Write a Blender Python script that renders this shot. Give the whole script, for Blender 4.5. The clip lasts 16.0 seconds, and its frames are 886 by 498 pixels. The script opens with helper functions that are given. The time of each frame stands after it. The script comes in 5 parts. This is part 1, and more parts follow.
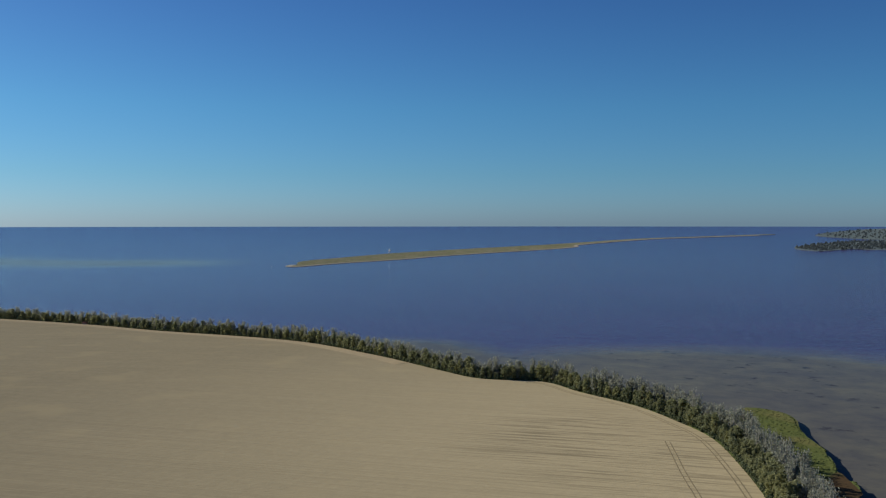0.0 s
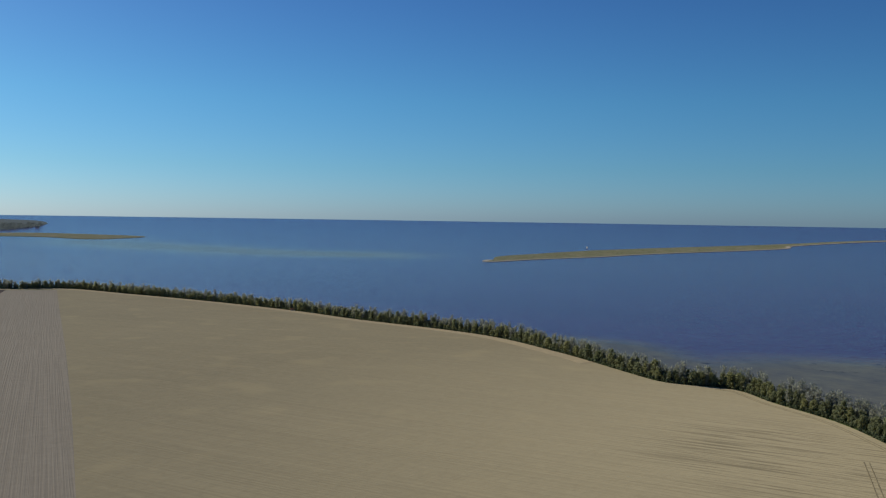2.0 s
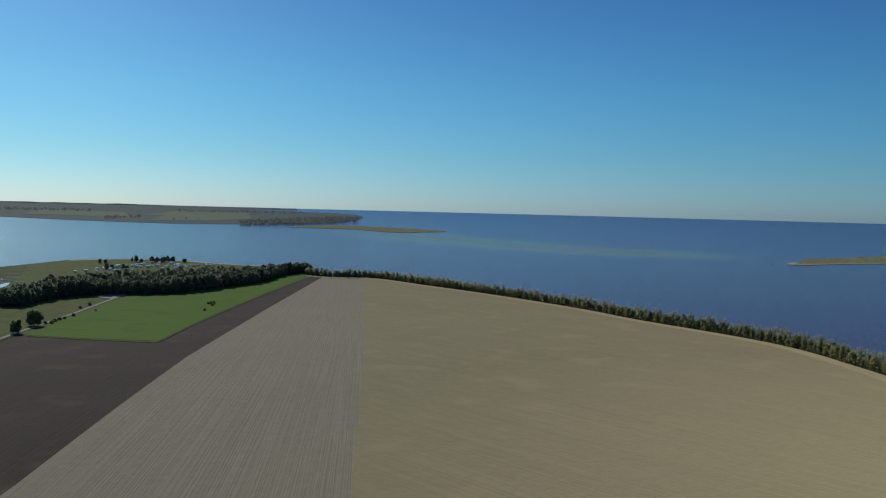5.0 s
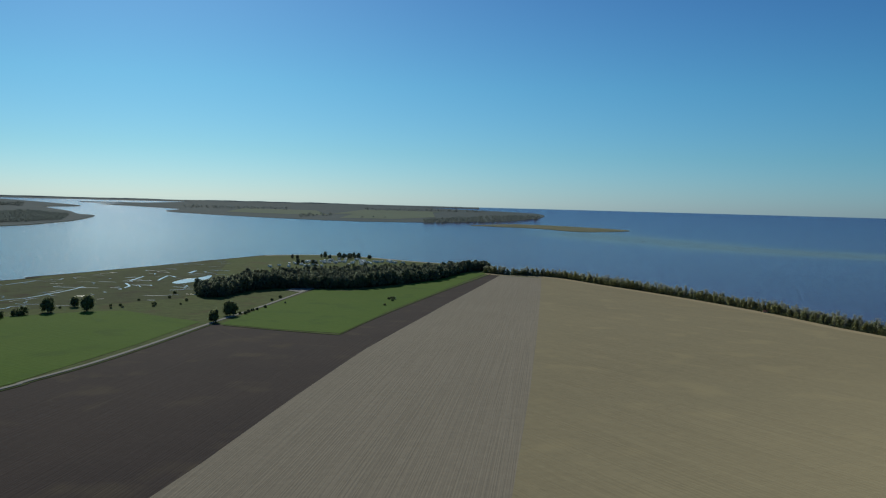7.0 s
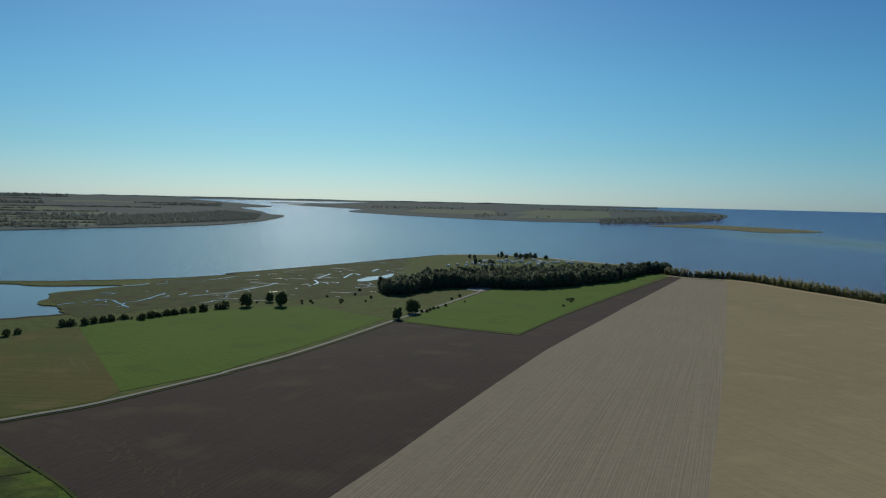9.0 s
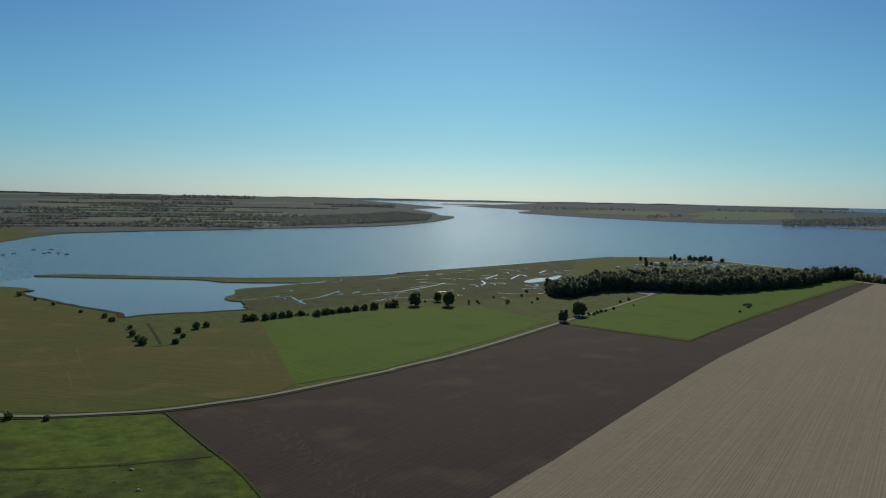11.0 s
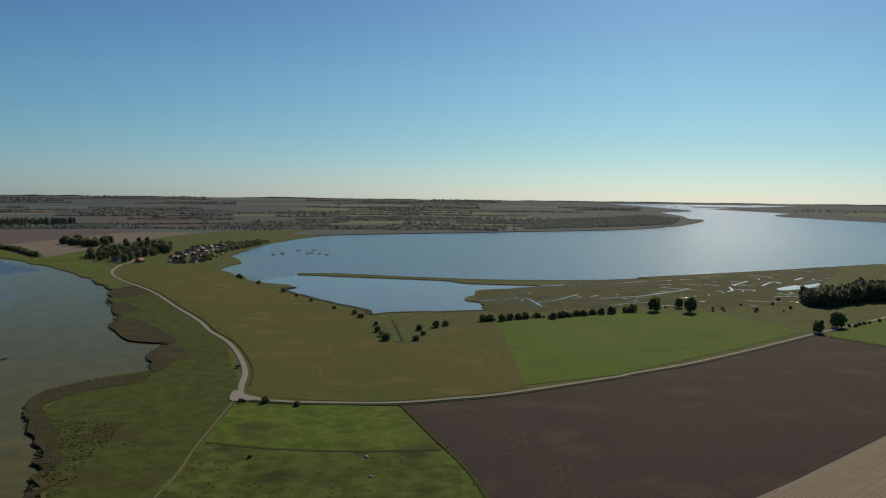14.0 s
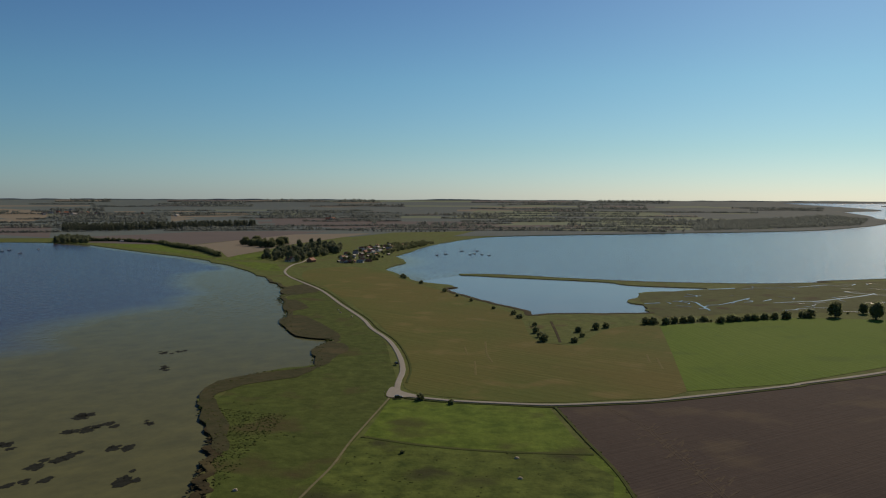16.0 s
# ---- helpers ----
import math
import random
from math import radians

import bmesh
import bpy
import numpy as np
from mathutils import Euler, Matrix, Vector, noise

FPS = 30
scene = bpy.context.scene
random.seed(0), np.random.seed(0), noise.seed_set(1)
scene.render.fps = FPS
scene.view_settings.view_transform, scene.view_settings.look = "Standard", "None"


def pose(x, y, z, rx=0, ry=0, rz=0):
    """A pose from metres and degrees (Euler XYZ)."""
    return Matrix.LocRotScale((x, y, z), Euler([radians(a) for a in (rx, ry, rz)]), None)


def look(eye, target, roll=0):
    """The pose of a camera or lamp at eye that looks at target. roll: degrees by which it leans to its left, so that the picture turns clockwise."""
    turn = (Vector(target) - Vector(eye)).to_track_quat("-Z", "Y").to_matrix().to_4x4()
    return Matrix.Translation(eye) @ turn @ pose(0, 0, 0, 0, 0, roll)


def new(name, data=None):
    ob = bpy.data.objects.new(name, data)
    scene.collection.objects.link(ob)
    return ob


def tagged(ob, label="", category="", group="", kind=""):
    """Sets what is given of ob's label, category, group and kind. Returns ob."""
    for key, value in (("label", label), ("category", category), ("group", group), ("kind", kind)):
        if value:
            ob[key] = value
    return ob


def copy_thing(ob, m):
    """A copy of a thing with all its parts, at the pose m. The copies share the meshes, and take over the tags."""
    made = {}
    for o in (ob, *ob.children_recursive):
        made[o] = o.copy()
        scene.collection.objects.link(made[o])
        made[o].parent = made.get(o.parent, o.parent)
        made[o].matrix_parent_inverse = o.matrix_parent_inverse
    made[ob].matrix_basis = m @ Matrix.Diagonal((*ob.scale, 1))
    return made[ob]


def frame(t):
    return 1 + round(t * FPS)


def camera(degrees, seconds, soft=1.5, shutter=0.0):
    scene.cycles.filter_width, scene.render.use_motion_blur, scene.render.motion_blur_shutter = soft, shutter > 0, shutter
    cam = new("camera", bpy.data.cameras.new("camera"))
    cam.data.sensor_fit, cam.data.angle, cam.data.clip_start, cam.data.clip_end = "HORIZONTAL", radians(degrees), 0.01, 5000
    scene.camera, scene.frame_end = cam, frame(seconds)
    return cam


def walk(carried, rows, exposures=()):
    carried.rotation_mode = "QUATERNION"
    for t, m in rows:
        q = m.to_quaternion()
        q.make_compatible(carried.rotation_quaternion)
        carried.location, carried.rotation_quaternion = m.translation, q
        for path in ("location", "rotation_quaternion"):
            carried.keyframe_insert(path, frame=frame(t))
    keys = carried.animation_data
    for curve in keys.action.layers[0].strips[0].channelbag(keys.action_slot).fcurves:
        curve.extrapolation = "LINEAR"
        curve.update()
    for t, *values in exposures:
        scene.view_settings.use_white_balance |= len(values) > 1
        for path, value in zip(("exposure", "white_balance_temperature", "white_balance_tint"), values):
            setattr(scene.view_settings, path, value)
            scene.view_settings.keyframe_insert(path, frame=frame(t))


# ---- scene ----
cam = camera(54.0, 16.0, 1.2)
PATH = [
    (0.0, pose(-0.0, -0.0, 110.0, 88.28, 0.03, 0.10)),
    (0.5, pose(2.4, -0.8, 110.0, 88.20, -0.21, 3.19)),
    (1.0, pose(4.7, -1.5, 110.2, 88.12, -0.46, 6.32)),
    (1.5, pose(7.1, -1.9, 110.7, 88.03, -0.67, 9.63)),
    (2.0, pose(9.7, -2.0, 111.2, 87.91, -0.86, 13.25)),
    (2.5, pose(12.1, -1.7, 111.7, 87.78, -1.05, 16.82)),
    (3.0, pose(14.1, -0.9, 112.2, 87.66, -1.23, 20.21)),
    (3.5, pose(15.9, 0.1, 112.5, 87.55, -1.36, 23.30)),
    (4.0, pose(17.3, 1.5, 112.6, 87.48, -1.40, 26.54)),
    (6.5, pose(22.4, 10.9, 111.7, 87.03, -1.49, 41.50)),
    (7.0, pose(22.6, 11.9, 111.6, 86.95, -1.49, 44.61)),
    (7.5, pose(22.0, 11.9, 111.5, 86.87, -1.49, 47.51)),
    (8.0, pose(20.8, 10.9, 111.4, 86.79, -1.44, 50.61)),
    (8.5, pose(19.3, 9.4, 111.5, 86.73, -1.35, 53.20)),
    (9.0, pose(17.9, 8.2, 111.6, 86.68, -1.28, 56.01)),
    (9.5, pose(16.9, 7.9, 111.7, 86.64, -1.25, 58.63)),
    (10.0, pose(16.7, 8.7, 111.6, 86.60, -1.25, 61.39)),
    (12.5, pose(20.2, 16.2, 111.8, 86.49, -0.80, 75.54)),
    (13.0, pose(20.3, 17.3, 111.6, 86.49, -0.81, 78.06)),
    (13.5, pose(19.9, 18.3, 111.2, 86.51, -0.77, 80.48)),
    (14.0, pose(19.0, 19.5, 110.8, 86.53, -0.66, 83.22)),
    (14.5, pose(17.8, 20.9, 110.4, 86.54, -0.55, 85.97)),
    (15.0, pose(16.7, 22.4, 110.0, 86.55, -0.45, 88.73)),
    (15.5, pose(15.8, 23.9, 109.6, 86.57, -0.33, 91.37)),
    (16.0, pose(14.8, 25.4, 109.3, 86.57, -0.18, 94.08)),
]
EXPOSURES = [(0.0, 0.2, 6500, 11), (3.5, 0.08, 6450, 6), (7.0, -0.08, 6450, 0), (9.5, -0.14, 6800, 1), (12.5, -0.04, 7600, 8), (16.0, 0.05, 8400, 13)]
walk(cam, PATH, EXPOSURES)

# world, sun and sky
SKY_STOPS = ((0.0, (0.60, 0.78, 0.96, 1)), (0.055, (0.50, 0.76, 0.84, 1)), (0.13, (0.45, 0.77, 0.83, 1)), (0.32, (0.36, 0.54, 0.76, 1)))     # whiter haze at the horizon, clear blue above
SUN_TURN, SUN_HIGH = 65.0, 31.0        # degrees anticlockwise from +y, degrees above the horizon
world = bpy.data.worlds.new("sky")
scene.world = world
world.use_nodes = True
_n = world.node_tree.nodes
_sky = _n.new("ShaderNodeTexSky")
_sky.sky_type, _sky.sun_disc = "NISHITA", False
_sky.sun_elevation, _sky.sun_rotation = radians(SUN_HIGH), radians(-SUN_TURN)
_sky.altitude, _sky.air_density, _sky.dust_density, _sky.ozone_density = 1200, 1.0, 1.25, 8.0
_n["Background"].inputs["Strength"].default_value = 0.084
_tint = _n.new("ShaderNodeMix")
_tint.data_type, _tint.blend_type = "RGBA", "MULTIPLY"
_tint.inputs[0].default_value = 1.0
_dir, _up = _n.new("ShaderNodeTexCoord"), _n.new("ShaderNodeSeparateXYZ")
_hue = _n.new("ShaderNodeValToRGB")
while len(_hue.color_ramp.elements) < len(SKY_STOPS):
    _hue.color_ramp.elements.new(0.5)
for _el, (_at, _col) in zip(_hue.color_ramp.elements, SKY_STOPS):
    _el.position, _el.color = _at, _col
world.node_tree.links.new(_dir.outputs["Generated"], _up.inputs[0])
world.node_tree.links.new(_up.outputs["Z"], _hue.inputs[0])
world.node_tree.links.new(_hue.outputs[0], _tint.inputs[7])
world.node_tree.links.new(_sky.outputs["Color"], _tint.inputs[6])
world.node_tree.links.new(_tint.outputs[2], _n["Background"].inputs["Color"])
sun = new("sun", bpy.data.lights.new("sun", "SUN"))
sun.data.energy, sun.data.angle, sun.data.color = 5.0, radians(0.6), (1.0, 0.93, 0.82)
_a, _e = radians(SUN_TURN), radians(SUN_HIGH)
sun.matrix_basis = look((-math.sin(_a) * math.cos(_e) * 900, math.cos(_a) * math.cos(_e) * 900, math.sin(_e) * 900), (0, 0, 0))


# ---- materials ----
class Nodes:
    """A material with a few short hands for its nodes."""

    def __init__(self, name):
        self.mat = bpy.data.materials.new(name)
        self.mat.use_nodes = True
        self.nt = self.mat.node_tree
        self.bsdf = self.nt.nodes["Principled BSDF"]
        self.out = self.nt.nodes["Material Output"]

    def node(self, kind, **ins):
        n = self.nt.nodes.new(kind)
        for key, value in ins.items():
            n.inputs[key].default_value = value
        return n

    def link(self, a, b):
        self.nt.links.new(a, b)

    def coords(self, turn=0.0, scale=(1, 1, 1), world_space=True):
        g = self.node("ShaderNodeNewGeometry").outputs["Position"] if world_space else self.node("ShaderNodeTexCoord").outputs["Object"]
        m = self.node("ShaderNodeMapping")
        m.vector_type = "POINT"
        m.inputs["Rotation"].default_value = (0, 0, radians(turn))
        m2 = self.node("ShaderNodeMapping")
        m2.inputs["Scale"].default_value = scale
        self.link(g, m.inputs["Vector"])
        self.link(m.outputs["Vector"], m2.inputs["Vector"])
        return m2.outputs["Vector"]

    def noise(self, vec, scale, detail=4, rough=0.55, low=0.35, high=0.65):
        n = self.node("ShaderNodeTexNoise", Scale=scale, Detail=detail, Roughness=rough)
        self.link(vec, n.inputs["Vector"])
        return self.ramp(n.outputs["Fac"], low, high)

    def ramp(self, fac, low, high, a=0.0, b=1.0):
        m = self.node("ShaderNodeMapRange")
        m.inputs["From Min"].default_value, m.inputs["From Max"].default_value = low, high
        m.inputs["To Min"].default_value, m.inputs["To Max"].default_value = a, b
        self.link(fac, m.inputs["Value"])
        return m.outputs["Result"]

    def mix(self, fac, a, b, kind="MIX"):
        m = self.node("ShaderNodeMix")
        m.data_type, m.blend_type = "RGBA", kind
        for sock, v in ((m.inputs[0], fac), (m.inputs[6], a), (m.inputs[7], b)):
            if hasattr(v, "is_output"):
                self.link(v, sock)
            elif isinstance(v, (int, float)):
                sock.default_value = v
            else:
                sock.default_value = (*v, 1)
        return m.outputs[2]

    def bump(self, fac, strength, distance):
        b = self.node("ShaderNodeBump", Strength=strength, Distance=distance)
        self.link(fac, b.inputs["Height"])
        self.link(b.outputs["Normal"], self.bsdf.inputs["Normal"])

    def done(self, colour, rough=0.9, spec=0.2, matt=0.5):
        if hasattr(colour, "is_output"):
            self.link(colour, self.bsdf.inputs["Base Color"])
        else:
            self.bsdf.inputs["Base Color"].default_value = (*colour, 1)
        self.bsdf.inputs["Roughness"].default_value = rough
        self.bsdf.inputs["Specular IOR Level"].default_value = spec
        self.bsdf.inputs["Diffuse Roughness"].default_value = matt
        return self.mat


def field_mat(name, base, other, turn=0.0, rows=0.0, row_width=3.0, big=0.012, patch=None, seed=0.0, worn_low=0.25, matt=0.5, worked=None, grain=0.0):
    """A field: broad mottling, fine grain, and rows along one bearing."""
    m = Nodes(name)
    v = m.coords(0, (1, 1, 1))
    off = m.node("ShaderNodeVectorMath")
    off.inputs[1].default_value = (seed * 131.0, seed * 71.0, 0)
    m.link(v, off.inputs[0])
    v = off.outputs[0]
    c = m.mix(m.noise(v, big, 5, 0.6, 0.36, 0.64), base, other)
    fine = m.noise(v, 0.25, 4, 0.65, 0.25, 0.75)
    c = m.mix(0.22, c, m.mix(fine, tuple(0.55 * x for x in base), tuple(min(1, 1.4 * x) for x in base)))
    if grain:
        # tufts and trodden spots
        tuft = m.noise(v, 0.11, 6, 0.7, 0.34, 0.66)
        c = m.mix(grain, c, m.mix(tuft, tuple(0.45 * x for x in base), tuple(1.5 * x for x in other)))
    if patch:
        c = m.mix(m.noise(v, 0.03, 3, 0.5, 0.56, 0.7), c, patch)
    if rows:
        dark, light = tuple(0.60 * x for x in base), tuple(min(1, 1.32 * x) for x in base)
        f = m.noise(m.coords(turn, (1 / row_width, 0.006, 1)), 1.0, 2, 0.5, 0.40, 0.60)
        f2 = m.noise(m.coords(turn, (1 / (row_width * 4.5), 0.003, 1)), 1.0, 2, 0.5, 0.36, 0.64)
        worn = m.noise(v, 0.009, 3, 0.5, worn_low, worn_low + 0.2)
        amount = m.node("ShaderNodeMath")
        amount.operation = "MULTIPLY"
        amount.inputs[1].default_value = rows
        m.link(worn, amount.inputs[0])
        c = m.mix(amount.outputs[0], c, m.mix(f, dark, light))
        c = m.mix(rows * 0.45, c, m.mix(f2, tuple(0.75 * x for x in base), tuple(min(1, 1.18 * x) for x in base)))
        fine = m.mix(0.5, fine, f)
    if worked:
        # a stretch that the tractor has gone over again: darker, broken streaks
        cx, cy, reach, bearing = worked
        d = m.node("ShaderNodeVectorMath")
        d.operation = "DISTANCE"
        d.inputs[1].default_value = (cx, cy, 0)
        m.link(m.node("ShaderNodeNewGeometry").outputs["Position"], d.inputs[0])
        # paler straw all round it, less so with distance from its centre
        faded = m.ramp(d.outputs["Value"], reach * 0.7, reach * 3.4, 0.85, 0.0)
        c = m.mix(faded, c, m.mix(fine, tuple(1.22 * x for x in base), tuple(1.42 * x for x in base)))
        near = m.ramp(d.outputs["Value"], reach * 0.45, reach, 1.0, 0.0)
        streak = m.noise(m.coords(bearing, (0.55, 0.022, 1)), 1.0, 4, 0.6, 0.48, 0.62)
        both = m.node("ShaderNodeMath")
        both.operation = "MULTIPLY"
        m.link(near, both.inputs[0])
        m.link(streak, both.inputs[1])
        less = m.node("ShaderNodeMath")
        less.operation = "MULTIPLY"
        less.inputs[1].default_value = 0.75
        m.link(both.outputs[0], less.inputs[0])
        c = m.mix(less.outputs[0], c, tuple(0.66 * x for x in base))
    m.bump(fine, 0.5, 0.4)
    return m.done(c, 0.95, 0.02, matt)


def leaf_mat(name, a, b, c, thin=0.62):
    m = Nodes(name)
    info = m.node("ShaderNodeObjectInfo")
    geo = m.node("ShaderNodeNewGeometry")
    v = m.coords(0, (1, 1, 1), False)
    col = m.mix(geo.outputs["Random Per Island"], a, b)
    col = m.mix(m.ramp(info.outputs["Random"], 0.25, 1.0, 0.0, 0.9), col, c)
    n = m.noise(v, 0.9, 4, 0.7, 0.3, 0.7)
    col = m.mix(0.5, col, m.mix(n, tuple(0.6 * x for x in a), tuple(1.5 * x for x in b)))
    m.bump(n, 0.35, 0.3)
    t = m.node("ShaderNodeBsdfTranslucent")
    m.link(col, t.inputs["Color"])
    mx = m.node("ShaderNodeMixShader")
    mx.inputs[0].default_value = thin
    m.link(m.bsdf.outputs[0], mx.inputs[1])
    m.link(t.outputs[0], mx.inputs[2])
    m.link(mx.outputs[0], m.out.inputs["Surface"])
    return m.done(col, 0.8, 0.08)


def plain_mat(name, base, other, scale=0.6, rough=0.8, spec=0.3):
    m = Nodes(name)
    n = m.noise(m.coords(0, (1, 1, 1)), scale, 5, 0.65, 0.3, 0.7)
    m.bump(n, 0.3, 0.05)
    return m.done(m.mix(n, base, other), rough, spec)


def water_mat(name):
    """Sea water: the bed shows where the sheet's depth is small, wavelets at three sizes."""
    m = Nodes(name)
    v = m.coords()
    at = m.node("ShaderNodeAttribute")
    at.attribute_name = "shallow"
    sh = at.outputs["Fac"]
    weed = m.noise(m.coords(30, (1, 1.3, 1)), 0.05, 8, 0.72, 0.36, 0.64)
    bed = m.mix(weed, (0.074, 0.076, 0.068), (0.116, 0.114, 0.084))
    bed = m.mix(m.noise(v, 0.010, 4, 0.6, 0.35, 0.65), bed, m.mix(0.5, bed, (0.046, 0.046, 0.058)))
    spots = m.noise(v, 0.045, 5, 0.65, 0.60, 0.68)
    bed = m.mix(spots, bed, (0.034, 0.034, 0.036))
    deep = m.mix(m.noise(m.coords(25, (1, 3.0, 1)), 0.0016, 4, 0.55, 0.35, 0.65), (0.040, 0.027, 0.080), (0.047, 0.032, 0.092))
    bay_attr = m.node("ShaderNodeAttribute")
    bay_attr.attribute_name = "bay_tone"
    deep = m.mix(bay_attr.outputs["Fac"], deep, (0.072, 0.104, 0.132))
    alg = m.node("ShaderNodeAttribute")
    alg.attribute_name = "algae"
    bed = m.mix(alg.outputs["Fac"], bed, m.mix(weed, (0.058, 0.064, 0.036), (0.080, 0.086, 0.044)))
    deep = m.mix(alg.outputs["Fac"], deep, m.mix(bay_attr.outputs["Fac"], (0.028, 0.027, 0.058), (0.072, 0.104, 0.132)))
    edge = m.noise(v, 0.006, 5, 0.6, 0.2, 0.8)
    f = m.node("ShaderNodeMath")
    f.operation = "MULTIPLY_ADD"
    f.inputs[1].default_value, f.inputs[2].default_value = 0.36, -0.18
    m.link(edge, f.inputs[0])
    g = m.node("ShaderNodeMath")
    g.operation = "ADD"
    m.link(sh, g.inputs[0])
    m.link(f.outputs[0], g.inputs[1])
    col = m.mix(m.ramp(g.outputs[0], 0.25, 0.80), deep, bed)
    w1 = m.node("ShaderNodeTexNoise", Scale=0.16, Detail=5, Roughness=0.62)
    m.link(m.coords(40, (1, 1.15, 1)), w1.inputs["Vector"])
    w2 = m.node("ShaderNodeTexNoise", Scale=0.045, Detail=6, Roughness=0.68)
    m.link(m.coords(40, (1, 1.1, 1)), w2.inputs["Vector"])
    s = m.node("ShaderNodeMath")
    s.operation = "MULTIPLY_ADD"
    s.inputs[1].default_value = 1.3
    m.link(w2.outputs["Fac"], s.inputs[0])
    m.link(w1.outputs["Fac"], s.inputs[2])
    gust = m.noise(m.coords(20, (1, 1.0, 1)), 0.07, 3, 0.6, 0.40, 0.66)
    rough_sea = m.node("ShaderNodeMath")
    rough_sea.operation = "MULTIPLY"
    m.link(m.ramp(g.outputs[0], 0.1, 0.9, 0.50, 0.07), rough_sea.inputs[0])
    m.link(m.ramp(gust, 0.0, 1.0, 0.7, 1.3), rough_sea.inputs[1])
    calm = rough_sea.outputs[0]
    b = m.node("ShaderNodeBump", Strength=1.0)
    m.link(calm, b.inputs["Distance"])
    m.link(s.outputs[0], b.inputs["Height"])
    m.link(b.outputs["Normal"], m.bsdf.inputs["Normal"])
    m.bsdf.inputs["IOR"].default_value = 1.24
    gloss = m.node("ShaderNodeMath")
    gloss.operation = "MULTIPLY"
    m.link(m.ramp(g.outputs[0], 0.1, 0.9, 1.0, 0.13), gloss.inputs[0])
    m.link(m.ramp(bay_attr.outputs["Fac"], 0.0, 1.0, 0.10, 0.29), gloss.inputs[1])
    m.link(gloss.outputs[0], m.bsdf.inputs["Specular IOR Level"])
    chop = m.noise(m.coords(15, (1, 1.2, 1)), 0.16, 3, 0.6, 0.46, 0.60)
    mat = m.done(col, 0.12, 0.45, 0.0)
    m.link(m.ramp(chop, 0.0, 1.0, 0.09, 0.22), m.bsdf.inputs["Roughness"])
    return mat


M_TAN = field_mat("stubble", (0.318, 0.268, 0.158), (0.290, 0.248, 0.149), 105, 0.22, 1.6, 0.008, (0.352, 0.294, 0.168), 0.0, 0.50, 0.5, (89, 407, 110, 103))
M_STRIPE = field_mat("drilled_stubble", (0.308, 0.266, 0.196), (0.284, 0.246, 0.180), -37.7, 0.14, 0.8, 0.010, None, 0.0, 0.25, 0.5)
M_PLOUGH = field_mat("ploughed_soil", (0.074, 0.058, 0.051), (0.060, 0.048, 0.044), -37, 0.045, 1.0, 0.014, (0.094, 0.075, 0.056))
M_GREEN = field_mat("young_crop", (0.094, 0.164, 0.024), (0.112, 0.178, 0.030), 78, 0.05, 2.0, 0.008, (0.084, 0.144, 0.026))
M_OLIVE = field_mat("mown_meadow", (0.130, 0.116, 0.038), (0.080, 0.120, 0.030), 40, 0.17, 4.5, 0.0055, (0.156, 0.138, 0.052), 0.0, 0.40)
M_PASTURE = field_mat("pasture_grass", (0.070, 0.128, 0.020), (0.118, 0.168, 0.030), 0, 0.0, 3.0, 0.03, (0.066, 0.080, 0.024), grain=0.5)
M_GRASS = field_mat("rough_grass", (0.088, 0.124, 0.034), (0.112, 0.132, 0.044), 0, 0.0, 3.0, 0.012, (0.10, 0.092, 0.04), grain=0.4)
M_MARSH = field_mat("salt_marsh", (0.092, 0.110, 0.042), (0.066, 0.082, 0.032), 0, 0.0, 3.0, 0.02, (0.058, 0.050, 0.028), grain=0.5)
M_REED = field_mat("reed_bank", (0.118, 0.134, 0.040), (0.078, 0.102, 0.034), 0, 0.0, 3.0, 0.06, (0.14, 0.138, 0.05), grain=0.35)
M_DUNE = field_mat("dune_grass", (0.225, 0.210, 0.115), (0.160, 0.168, 0.090), 0, 0.0, 3.0, 0.012, (0.29, 0.26, 0.18), grain=0.4)
# far land: distance haze is mixed into this grey blue base colour
M_FAR = field_mat("hazed_country", (0.112, 0.144, 0.138), (0.098, 0.128, 0.132), 0, 0.0, 3.0, 0.004, (0.138, 0.160, 0.144))
M_ROAD = plain_mat("pale_road", (0.30, 0.285, 0.245), (0.235, 0.225, 0.195), 0.4, 0.95, 0.1)
M_TRACK = plain_mat("sandy_track", (0.17, 0.15, 0.085), (0.11, 0.115, 0.05), 0.3, 0.95, 0.1)
M_WATER = water_mat("sea_water")
M_LEAF = leaf_mat("leaves", (0.150, 0.172, 0.092), (0.250, 0.265, 0.145), (0.380, 0.365, 0.140))
M_SILVER = leaf_mat("silver_leaves", (0.22, 0.235, 0.175), (0.35, 0.36, 0.285), (0.20, 0.225, 0.14))
M_DARK = leaf_mat("dark_leaves", (0.110, 0.138, 0.074), (0.170, 0.196, 0.108), (0.155, 0.186, 0.086), 0.6)
M_WOODLEAF = leaf_mat("wood_leaves", (0.112, 0.138, 0.096), (0.190, 0.212, 0.150), (0.120, 0.150, 0.090))
# far trees: aerial haze is put into the leaf colour as pale blue grey
M_FARLEAF = leaf_mat("hazed_leaves", (0.092, 0.115, 0.118), (0.132, 0.154, 0.150), (0.108, 0.132, 0.130), 0.6)
M_BARK = plain_mat("bark", (0.10, 0.075, 0.05), (0.06, 0.048, 0.036), 3.0, 0.95, 0.1)


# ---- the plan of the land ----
def bowl(r):
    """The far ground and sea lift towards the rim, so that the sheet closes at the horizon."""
    u = max(0.0, (r - 2400.0) / 2450.0)
    return 89.85 * u * u


